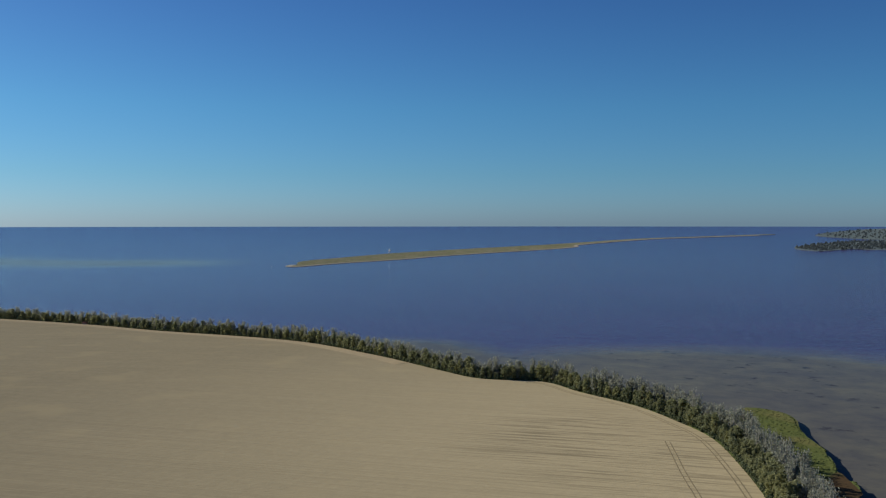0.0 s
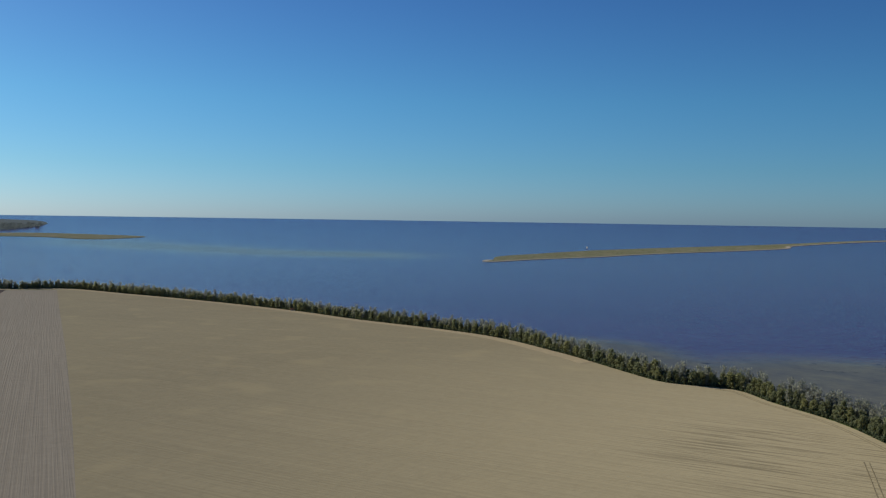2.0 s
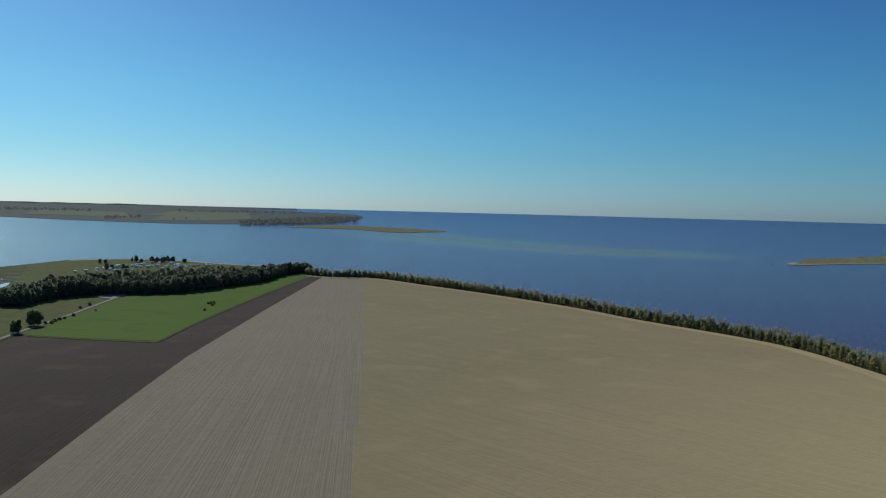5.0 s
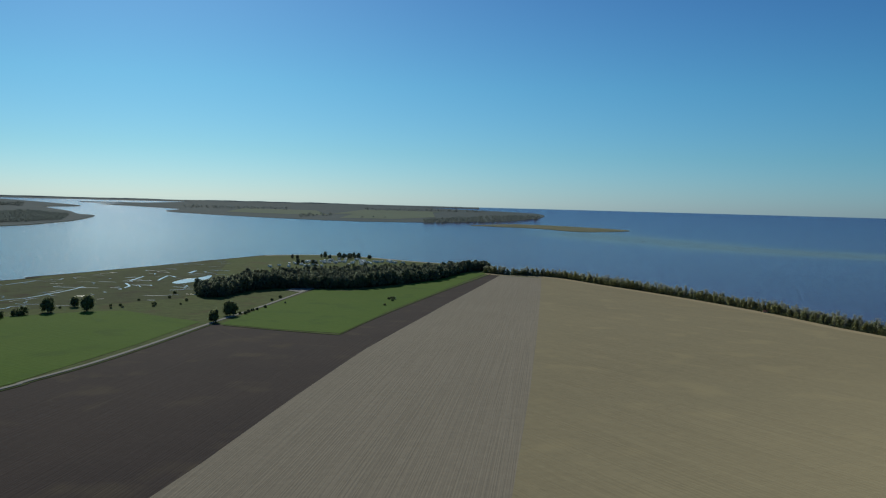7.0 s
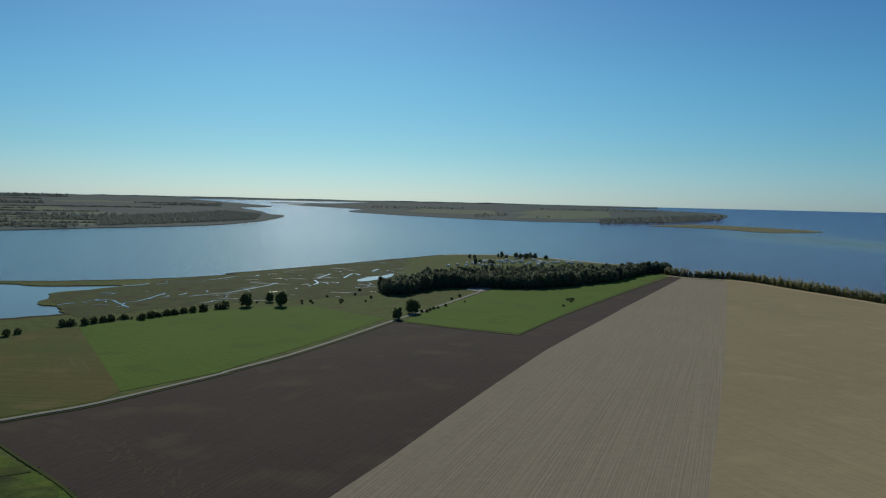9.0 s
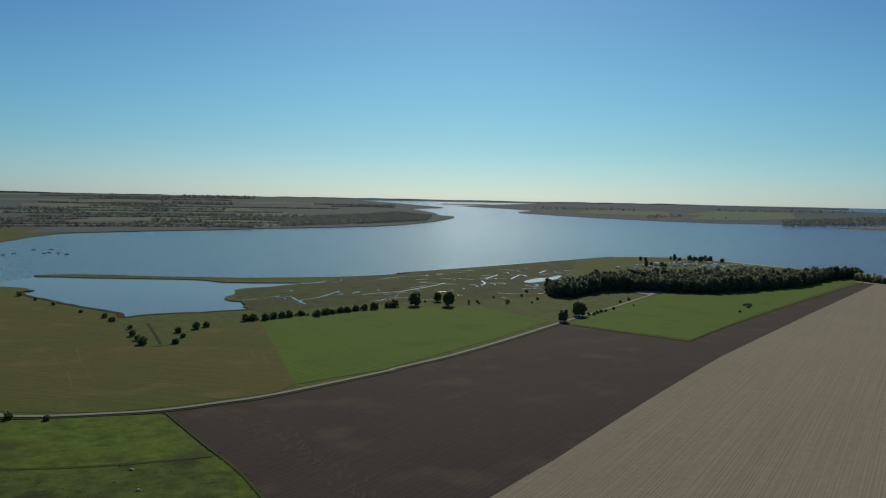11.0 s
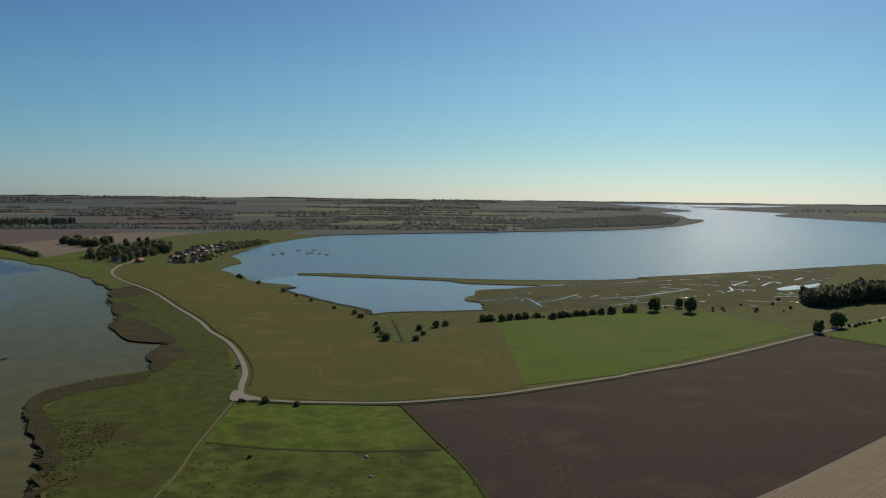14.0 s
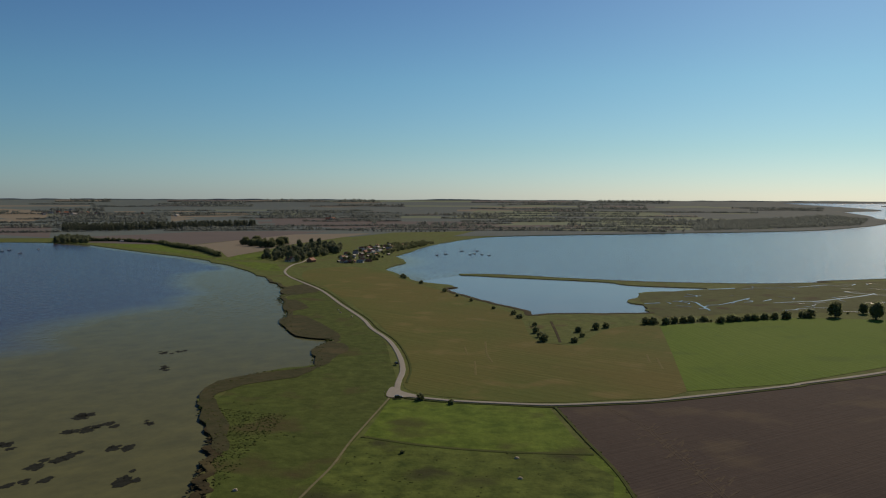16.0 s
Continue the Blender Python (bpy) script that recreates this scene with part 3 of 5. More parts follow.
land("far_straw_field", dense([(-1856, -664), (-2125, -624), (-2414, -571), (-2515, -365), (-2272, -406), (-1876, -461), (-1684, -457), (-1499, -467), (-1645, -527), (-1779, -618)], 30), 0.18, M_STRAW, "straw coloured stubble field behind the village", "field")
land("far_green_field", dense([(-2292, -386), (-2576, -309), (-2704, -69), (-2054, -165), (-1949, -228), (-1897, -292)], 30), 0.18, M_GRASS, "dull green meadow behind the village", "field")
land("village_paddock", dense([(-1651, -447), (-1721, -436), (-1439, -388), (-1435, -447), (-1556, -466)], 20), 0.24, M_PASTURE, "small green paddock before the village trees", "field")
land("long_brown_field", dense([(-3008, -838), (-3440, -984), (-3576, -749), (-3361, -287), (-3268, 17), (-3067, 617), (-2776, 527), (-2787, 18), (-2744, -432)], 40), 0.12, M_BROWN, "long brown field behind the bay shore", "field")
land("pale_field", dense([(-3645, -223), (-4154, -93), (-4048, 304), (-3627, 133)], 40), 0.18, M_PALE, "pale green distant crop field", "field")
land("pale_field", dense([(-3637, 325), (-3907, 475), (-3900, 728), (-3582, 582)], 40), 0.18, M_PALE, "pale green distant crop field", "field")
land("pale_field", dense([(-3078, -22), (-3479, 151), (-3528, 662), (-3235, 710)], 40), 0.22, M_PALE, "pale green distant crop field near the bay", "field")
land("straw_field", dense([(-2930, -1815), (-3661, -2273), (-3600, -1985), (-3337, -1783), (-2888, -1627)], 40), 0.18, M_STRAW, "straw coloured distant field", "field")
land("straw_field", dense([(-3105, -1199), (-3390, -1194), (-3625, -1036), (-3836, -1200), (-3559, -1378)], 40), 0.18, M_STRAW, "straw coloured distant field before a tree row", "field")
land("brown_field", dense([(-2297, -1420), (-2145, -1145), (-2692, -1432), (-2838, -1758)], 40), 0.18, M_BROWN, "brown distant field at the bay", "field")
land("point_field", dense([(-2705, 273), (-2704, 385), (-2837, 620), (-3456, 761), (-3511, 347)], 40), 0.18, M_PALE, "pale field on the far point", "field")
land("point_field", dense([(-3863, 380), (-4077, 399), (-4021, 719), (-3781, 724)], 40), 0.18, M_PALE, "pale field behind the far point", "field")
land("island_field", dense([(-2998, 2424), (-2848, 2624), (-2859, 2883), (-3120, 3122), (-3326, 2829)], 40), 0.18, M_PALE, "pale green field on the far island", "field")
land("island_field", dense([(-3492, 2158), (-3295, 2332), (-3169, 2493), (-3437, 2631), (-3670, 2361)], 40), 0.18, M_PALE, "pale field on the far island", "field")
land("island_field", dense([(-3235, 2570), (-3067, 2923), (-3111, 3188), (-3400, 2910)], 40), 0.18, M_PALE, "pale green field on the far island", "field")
land("rough_pasture", dense(smooth([(-366, -39), (-355, -8), (-346, 27), (-345, 54), (-286, 64), (-278, -49), (-329, -41)], 2, True), 15), 0.22, M_ROUGH, "darker tussocky rough pasture", "field")
def calm_mat():
    m = Nodes("lagoon_water")
    n = m.noise(m.coords(20, (1, 2, 1)), 0.02, 4, 0.6, 0.3, 0.7)
    w = m.noise(m.coords(), 0.25, 3, 0.5, 0.2, 0.8)
    m.bump(w, 0.3, 0.05)
    m.bsdf.inputs["IOR"].default_value = 1.22
    return m.done(m.mix(n, (0.080, 0.082, 0.078), (0.108, 0.108, 0.098)), 0.16, 0.45, 0.0)


land("lagoon_water", dense(LAGOON[:24], 15), -0.72, calm_mat(), "smooth shallow water of the small lagoon", "water")
land("pond", dense(smooth([(-999, 559), (-1029, 592), (-1040, 619), (-1066, 655), (-1020, 622), (-990, 581), (-980, 556)], 3, True), 8), 0.3, M_POOL, "shining pond in the salt marsh", "pond")
for line, wide in (([(-905, 198), (-907, 213), (-901, 223), (-875, 226), (-832, 220)], 3.5), ([(-875, 230), (-880, 243), (-893, 255), (-922, 274), (-941, 291)], 3.5), ([(-898, 305), (-916, 330), (-918, 352), (-937, 379), (-977, 424), (-1001, 448)], 4.0), ([(-1015, 507), (-981, 493), (-963, 478)], 5.0), ([(-1044, 526), (-1092, 566)], 5.0), ([(-1032, 558), (-1087, 601), (-1064, 596)], 5.0), ([(-1031, 266), (-1037, 283), (-1049, 300)], 8.0), ([(-1064, 379), (-1097, 427)], 4.0), ([(-881, 168), (-885, 177), (-891, 186)], 5.0), ([(-1109, 643), (-1142, 674)], 7.0), ([(-917, 295), (-932, 312)], 3.0)):
    ribbon("creek", ragged(dense(line, 4, False), 5.0, 14, False), wide * 0.55, 0.3, M_POOL, "narrow shining tidal creek in the marsh", "creek")
_marsh = [(-1002, 219), (-980, 182), (-924, 170), (-862, 166), (-802, 165), (-782, 177), (-812, 237), (-821, 299), (-828, 337), (-832, 429), (-860, 513), (-1092, 680), (-1342, 843), (-1206, 611), (-1120, 440), (-1093, 350), (-1030, 274)]
for k in range(80):
    while True:
        x, y = random.uniform(-1386, -814), random.uniform(174, 872)
        if inside(x, y, _marsh):
            break
    a, line = random.uniform(-0.9, 0.9) + 1.1, [(x, y)]
    for _ in range(random.randint(1, 5)):
        a += random.uniform(-1.2, 1.2)
        x, y = x + 8 * math.cos(a), y + 8 * math.sin(a)
        line.append((x, y))
    ribbon("creek", line, random.uniform(0.6, 2.0), 0.3, M_POOL, "small winding creek in the salt marsh", "creek")
ribbon("footpath", [(-444, -36), (-402, -39), (-359, -42), (-325, -43), (-297, -46), (-277, -48)], 0.9, 0.45, M_TRACK, "worn sandy path across the pasture", "path")
DITCH = [(-368, -38), (-355, -8), (-347, 27), (-345, 63)]
ribbon("ditch_bank", DITCH, 2.6, 0.35, M_VERGE, "dark overgrown ditch bank across the pasture", "bank")
for line in (PLOUGH_TOP[:3], PLOUGH_TOP[2:], offset_line(ROAD_LINE[12:], 4.6), offset_line(smooth(ROAD_EAST, 4)[8:44], -5.0), PLOUGH_SIDE):
    ribbon("field_margin", line, 1.4, 0.4, M_VERGE, "dark strip of uncut grass along a field edge", "margin")
M_RUTS = field_mat("rut_soil", (0.225, 0.188, 0.108), (0.270, 0.228, 0.135), 0, 0.0, 3.0, 0.3)
M_SCUFF = field_mat("scuffed_soil", (0.102, 0.081, 0.060), (0.076, 0.060, 0.047), 0, 0.0, 3.0, 0.25)
for d in (-1.1, 1.1):
    ribbon("wheel_track", offset_line(dense([(107, 415), (100, 360), (97, 328), (92, 290)], 6, False), d), 0.6, 0.18, M_RUTS, "darker curved wheel track in the stubble", "track")
_scuffs = [[(-608, 391), (-552, 380), (-501, 396), (-466, 414)], [(-513, 308), (-533, 334), (-542, 354)]]
for d in (-0.9, 0.9):
    ribbon("wheel_rut", offset_line(dense([(-435, 75), (-393, 91), (-327, 100), (-276, 106)], 6, False), d), 0.5, 0.13, M_SCUFF, "paler wheel rut across the ploughed soil", "track")
for x, y in along(offset_line([(-435, 75), (-393, 91), (-327, 100), (-276, 106)][1:], 7) + [(-435, 75), (-393, 91), (-327, 100), (-276, 106)][1:][::-1], 4.0, 4.5):
    _scuffs.append([(x, y), (x + random.uniform(3, 8), y + random.uniform(-6, -2))])
for line in _scuffs:
    ribbon("scuffed_furrow", ragged(dense(line, 3, False), 1.5, 4, False), 0.9, 0.13, M_SCUFF, "paler scuffed furrow in the ploughed soil", "furrow")
M_SWATH = field_mat("pale_swath", (0.155, 0.142, 0.058), (0.125, 0.118, 0.044), 0, 0.0, 3.0, 0.3)
for line in ([(-634, 11), (-585, 14), (-552, 17)], [(-555, 6), (-508, 9)], [(-609, -3), (-579, -0)], [(-575, 128), (-536, 125)], [(-588, 124), (-558, 121)]):
    ribbon("swath", ragged(dense(line, 5, False), 1.5, 9, False), 1.5, 0.17, M_SWATH, "pale line of dry cut grass on the meadow", "swath")
land("lagoon_meadow", ragged(dense(smooth([(-740, 47), (-669, 52), (-633, 55), (-628, 71), (-657, 83), (-688, 93), (-710, 105), (-750, 98), (-750, 65)], 3, True), 6), 2, 12), 0.26, M_GRASS, "green unmown corner of meadow beside the lagoon", "field")
ribbon("muddy_track", ragged(dense([(-742, 65), (-684, 66), (-636, 68)], 3, False), 4, 5, False), 2.2, 0.36, M_WEED, "dark brown muddy track down to the lagoon", "track")
land("camp_parking", dense([(-846, 625), (-870, 659), (-857, 680), (-814, 626)], 5), 0.5, M_ROAD, "pale sandy parking place at the end of the road", "parking")
for d in (5.5, 7.6):
    ribbon("wheel_track", offset_line(BELT_LINE[:30], d), 0.7, 0.18, M_RUTS, "darker wheel track along the field edge", "track")
ribbon("headland", offset_line(BELT_LINE[38:-2], 6.5), 12.0, 0.28, M_HEAD, "pale unploughed headland along the tree belt", "margin")
SHORE_WEED = smooth(EAST, 4)
ribbon("weed_bank", ragged(SHORE_WEED[92:], 9, 9, False), 3.6, 0.25, M_WEED, "dark brown heap of washed up weed and stones", "shore")
M_MUD = field_mat("shore_mud", (0.066, 0.064, 0.034), (0.040, 0.048, 0.022), 0, 0.0, 3.0, 0.15, (0.088, 0.076, 0.040))
ribbon("weed_bank", ragged(offset_line(SHORE_WEED[26:70], 2.5), 5, 16, False), 4.5, 0.22, M_MUD, "dark muddy edge of the bay", "shore")
for outline in ([(-984, -235), (-1038, -220), (-976, -188), (-928, -201), (-937, -222)], [(-735, -173), (-765, -162), (-711, -129), (-642, -99), (-640, -125), (-678, -151)], [(-601, -111), (-621, -97), (-598, -86), (-554, -87), (-523, -92), (-561, -103)], [(-451, -143), (-493, -135), (-518, -106), (-525, -94), (-493, -100), (-470, -124), (-441, -133)], [(-433, -137), (-444, -134), (-397, -112), (-350, -93), (-339, -94), (-374, -110), (-405, -126)], [(-860, -202), (-876, -194), (-818, -166), (-795, -182)]):
    land("mud_flat", ragged(dense(smooth(outline, 3, True), 3), 4, 9), 0.3, M_MUD, "dark reedy mud bank at the bay shore", "shore")
ribbon("sand_edge", ragged(offset_line(smooth(ISLE, 4)[1:40], -4), 3, 30, False), 14.0, 0.2, M_SAND, "pale sandy beach of the island", "beach")
ribbon("sand_edge", ragged(smooth(WEST[1:8], 4), 3, 30, False), 9.0, 0.2, M_SAND, "pale beach below the camp site", "beach")
ribbon("dark_shore", ragged(smooth(WEST[7:], 4), 2, 20, False), 5.0, 0.22, M_WEED, "dark stony edge of the marsh along the bay", "shore")
ribbon("sand_edge", dense([(-2673, 138), (-2670, 196), (-2673, 258)], 20, False), 12.0, 0.4, M_SAND, "pale sandy beach across the bay", "beach")
ribbon("peat_edge", ragged(smooth(LAGOON[12:22], 4), 3, 12, False), 6.0, 0.25, M_WEED, "dark muddy edge of the lagoon", "shore")


# ---- trees ----
def part(name, bm, mat, parent, label="", smooth_faces=False):
    me = bpy.data.meshes.new(name)
    bm.to_mesh(me)
    bm.free()
    me.materials.append(mat)
    if smooth_faces:
        me.polygons.foreach_set("use_smooth", [True] * len(me.polygons))
    ob = new(name, me)
    ob.parent = parent
    if label:
        ob["label"] = label
    return ob


def limb(bm, a, b, r0, r1, sides=6):
    """A tapered round bar from a to b."""
    a, b = Vector(a), Vector(b)
    q = (b - a).to_track_quat("Z", "Y")
    rings = []
    for c, r in ((a, r0), ((a + b) / 2 + Vector((random.uniform(-1, 1), random.uniform(-1, 1), 0)) * r0 * 0.6, (r0 + r1) / 2), (b, r1)):
        rings.append([bm.verts.new(c + q @ Vector((r * math.cos(2 * math.pi * k / sides), r * math.sin(2 * math.pi * k / sides), 0))) for k in range(sides)])
    for lo, hi in zip(rings, rings[1:]):
        for k in range(sides):
            bm.faces.new((lo[k], lo[(k + 1) % sides], hi[(k + 1) % sides], hi[k]))
    bm.faces.new(rings[-1])
    bm.faces.new(rings[0][::-1])


def make_tree(name, height, spread, mat, low=0.22, clumps=16, leaves=320, airy=1.0, fine=2, leaf=0.4):
    """A tree: tapered trunk with limbs, and a crown of uneven clumps and loose leaf sprays."""
    root = new(name)
    bm = bmesh.new()
    lean = Vector((random.uniform(-0.3, 0.3), random.uniform(-0.3, 0.3), 0))
    top = lean + Vector((0, 0, height * 0.62))
    limb(bm, (0, 0, -0.3), top, 0.035 * height, 0.012 * height, 8 if fine > 1 else 4)
    centres = []
    for i in range(clumps):
        a = 2.4 * i + random.uniform(-0.5, 0.5)
        u = (i + 0.5) / clumps
        z = height * (low + 0.12 + (0.86 - low) * u)
        width = spread * math.sin(math.pi * (0.24 + 0.62 * u)) ** 0.8 * random.uniform(0.45, 0.85)
        centres.append(Vector((math.cos(a) * width * 0.62, math.sin(a) * width * 0.62, z)) + lean * u)
        if i % 3 == 0 and fine > 1:
            limb(bm, lean * 0.3 + Vector((0, 0, height * (low + 0.3 * u))), centres[-1], 0.014 * height, 0.005 * height, 5)
    part("trunk", bm, M_BARK, root)
    bm = bmesh.new()
    for c in centres:
        r = spread * random.uniform(0.30, 0.44) * airy
        if fine in (1, 2):
            ret = bmesh.ops.create_icosphere(bm, subdivisions=1, radius=r * 0.66, matrix=Matrix.Translation(c))
            s = random.uniform(0, 50)
            for v in ret["verts"]:
                d = v.co - c
                v.co = c + d * (1 + 0.7 * noise.noise(d * (1.7 / r) + Vector((s, 0, 0))))
        for _ in range(max(3, leaves // clumps)):
            d = Vector((random.gauss(0, 1), random.gauss(0, 1), random.gauss(0.15, 0.9))).normalized()
            p = c + d * r * random.uniform(0.45, 1.12)
            n = (d + Vector((random.gauss(0, 0.5), random.gauss(0, 0.5), random.gauss(0.2, 0.5)))).normalized()
            q = n.to_track_quat("Z", "Y") @ Euler((0, 0, random.uniform(0, 6.28))).to_quaternion()
            w = random.uniform(0.55, 1.15) * leaf
            bm.faces.new([bm.verts.new(p + q @ Vector(o) * w) for o in ((-1, -0.5, 0.1), (0.7, -0.7, -0.1), (1, 0.5, 0.15), (-0.6, 0.8, -0.1))])
    part("crown", bm, mat, root)
    return root


def park(ob):
    """Marks a model that is only copied from."""
    for o in (ob, *ob.children_recursive):
        MODELS.append(o)
    return ob


def make_twiggy(name, height, spread, mat):
    """An upright airy tree: several pale stems that fork into twigs, with thin grey foliage."""
    root = new(name)
    bm, tips = bmesh.new(), []
    for i in range(5):
        a = 1.26 * i + random.uniform(-0.4, 0.4)
        out = spread * random.uniform(0.12, 0.45)
        base, top = Vector((0.12 * math.cos(a), 0.12 * math.sin(a), -0.3)), Vector((out * math.cos(a), out * math.sin(a), height * random.uniform(0.72, 1.0)))
        limb(bm, base, top, 0.018 * height, 0.006 * height, 4)
        for k in range(5):
            u = random.uniform(0.4, 0.95)
            p = base.lerp(top, u)
            b = random.uniform(0, 6.28)
            q = p + Vector((math.cos(b) * spread * 0.3, math.sin(b) * spread * 0.3, height * random.uniform(0.08, 0.2)))
            limb(bm, p, q, 0.007 * height, 0.003 * height, 3)
            tips.append((p, q))
    part("trunk", bm, M_PALEBARK, root)
    bm = bmesh.new()
    for p, q in tips:
        for _ in range(10):
            c = p.lerp(q, random.uniform(0.2, 1.15)) + Vector((random.gauss(0, 0.35), random.gauss(0, 0.35), random.gauss(-0.2, 0.5)))
            e = Euler((random.uniform(0, 6), random.uniform(0, 6), random.uniform(0, 6))).to_matrix()
            w = random.uniform(0.16, 0.34)
            bm.faces.new([bm.verts.new(c + e @ Vector(o) * w) for o in ((-1, -0.5, 0), (1, -0.4, 0.2), (0.9, 0.5, 0), (-0.8, 0.6, -0.2))])
    for _ in range(7):
        c = Vector((random.gauss(0, spread * 0.22), random.gauss(0, spread * 0.22), height * random.uniform(0.08, 0.5)))
        ret = bmesh.ops.create_icosphere(bm, subdivisions=1, radius=spread * random.uniform(0.2, 0.3), matrix=Matrix.Translation(c))
        for v in ret["verts"]:
            v.co += Vector((random.gauss(0, 0.25), random.gauss(0, 0.25), random.gauss(0, 0.35)))
    part("crown", bm, mat, root)
    return root


MODELS = []
M_PALEBARK = plain_mat("pale_bark", (0.36, 0.35, 0.31), (0.25, 0.24, 0.21), 2.0, 0.95, 0.1)
BELT_TREES = [park(make_tree("belt_tree", h, s, M_LEAF, 0.04, 14, 620, 1.0, 2, 0.36)) for h, s in ((9.5, 4.2), (10.5, 3.8), (8.0, 4.6), (11.5, 3.2), (9.0, 5.0), (7.0, 4.4))]
BELT_LOW = [park(make_tree("belt_tree", h, s, M_LEAF, 0.04, 12, 240, 1.0, 1, 0.55)) for h, s in ((9.5, 4.2), (10.5, 3.8), (8.5, 4.6), (9.0, 5.0))]
DARKS = [park(make_tree("wood_tree", h, s, mat, 0.04, 22, 700, 1.0, 2, 0.55)) for h, s, mat in ((13, 9.0, M_WOODLEAF), (15, 8.6, M_WOODLEAF), (12, 9.4, M_WOODLEAF), (16, 7.4, M_WOODLEAF))]
SILVERS = [park(make_twiggy("silver_tree", h, s, M_SILVER)) for h, s in ((10, 3.6), (11, 3.2), (9.5, 4.0), (11.5, 3.4))]
OAKS = [park(make_tree("oak_tree", h, s, M_DARK, 0.12, 26, 1300, 1.0, 2, 0.5)) for h, s in ((11, 8.4), (10.5, 7.6))]
BUSHES = [park(make_tree("bush", h, s, M_DARK, 0.0, 10, 420, 1.0, 2, 0.30)) for h, s in ((3.4, 3.6), (2.8, 4.0), (4.2, 4.2))]
M_VILLAGE = leaf_mat("village_leaves", (0.100, 0.124, 0.076), (0.155, 0.180, 0.108), (0.128, 0.154, 0.084), 0.45)
DARK_LOW = [park(make_tree("wood_tree", h, s, mat, 0.04, 18, 300, 1.0, 1, 0.8)) for h, s, mat in ((12, 7.5, M_VILLAGE), (14, 8.0, M_VILLAGE), (11, 8.5, M_VILLAGE))]
WOOD_LOW = [park(make_tree("wood_tree", h, s, M_WOODLEAF, 0.04, 14, 210, 1.0, 1, 0.8)) for h, s in ((13, 9.0), (15, 8.6), (12, 9.6), (14, 8.0))]
BUSH_LOW = [park(make_tree("bush", h, s, M_DARK, 0.0, 7, 110, 1.0, 1, 0.42)) for h, s in ((3.4, 3.4), (2.8, 3.8), (4.2, 4.0))]
M_ROWS = leaf_mat("row_leaves", (0.090, 0.110, 0.084), (0.140, 0.160, 0.116), (0.105, 0.126, 0.090), 0.45)
POPLARS = [park(make_tree("poplar", h, s, M_ROWS, 0.05, 14, 120, 1.1, 1, 1.1)) for h, s in ((19, 6.5), (21, 7.0))]


def plant(model, x, y, size, label, category, group=""):
    m = Matrix.Translation((x, y, ground_z(x, y) - 0.1)) @ Matrix.Rotation(random.uniform(0, 6.28), 4, "Z") @ Matrix.Diagonal((size * random.uniform(0.9, 1.1), size * random.uniform(0.9, 1.1), size, 1))
    return tagged(copy_thing(model, m), label, category, group)


def thicket(name, models, places, low, high, label, category):
    """Many trees that nobody could count, as one mesh."""
    vs, fs, ms, mats, base = [], [], [], [], 0
    kept = []
    for model in models:
        pieces = []
        for o in model.children:
            me = o.data
            co = np.empty(len(me.vertices) * 3, np.float32)
            me.vertices.foreach_get("co", co)
            pieces.append((co.reshape(-1, 3), [tuple(p.vertices) for p in me.polygons], me.materials[0]))
        kept.append(pieces)
    for x, y in places:
        k, a = random.uniform(low, high), random.uniform(0, 6.28)
        turn = np.array(((math.cos(a), math.sin(a), 0), (-math.sin(a), math.cos(a), 0), (0, 0, 1))) * k
        for co, polys, mat in random.choice(kept):
            if mat not in mats:
                mats.append(mat)
            vs.append(co @ turn + np.array((x, y, ground_z(x, y) - 0.1)))
            fs += [tuple(i + base for i in p) for p in polys]
            ms += [mats.index(mat)] * len(polys)
            base += len(co)
    me = bpy.data.meshes.new(name)
    me.from_pydata(np.concatenate(vs).tolist(), [], fs)
    for mat in mats:
        me.materials.append(mat)
    me.polygons.foreach_set("material_index", ms)
    return tagged(new(name, me), label, category, "", "stuff")


def far_models(height, spread, mat):
    """Small plain crowns for woods a mile or more away."""
    return [park(make_tree("far_tree", height * random.uniform(0.8, 1.2), spread * random.uniform(0.8, 1.2), mat, 0.0, 6, 42, 1.2, 0, 2.0)) for _ in range(4)]


def fill(area, gap):
    """Jittered places inside an outline."""
    xs, ys = [p[0] for p in area], [p[1] for p in area]
    res = []
    x = min(xs)
    while x < max(xs):
        y = min(ys)
        while y < max(ys):
            q = (x + random.uniform(-0.45, 0.45) * gap, y + random.uniform(-0.45, 0.45) * gap)
            if inside(*q, area):
                res.append(q)
            y += gap
        x += gap
    return res


# the belt along the shore: green trees to the field, pale grey ones to the sea
for x, y in along(offset_line(BELT_LINE, -3.5), 4.6, 1.0):
    plant(random.choice(BELT_TREES), x, y, random.uniform(0.5, 1.12), "dull green broadleaf tree in the coastal belt", "tree", "coastal tree belt")
thicket("belt_thicket", BELT_LOW, along(offset_line(BELT_LINE, -9), 6.5, 1.6), 0.6, 1.05, "dense green thicket of trees behind the field edge", "trees")
thicket("belt_undergrowth", BUSH_LOW, along(offset_line(BELT_LINE, -1.5), 3.2, 0.8), 0.4, 0.75, "low bushes along the foot of the tree belt", "bushes")
for x, y in along(offset_line(BELT_LINE[22:], -4.5), 9.0, 1.5):
    plant(random.choice(SILVERS), x, y, random.uniform(0.8, 1.15), "pale grey twiggy tree standing out of the belt", "tree", "silver trees on the shore")
for x, y in along(offset_line(BELT_LINE[:26], -12), 4.5, 1.8):
    plant(random.choice(SILVERS), x, y, random.uniform(0.95, 1.35), "pale grey silvery twiggy tree on the shore side", "tree", "silver trees on the shore")
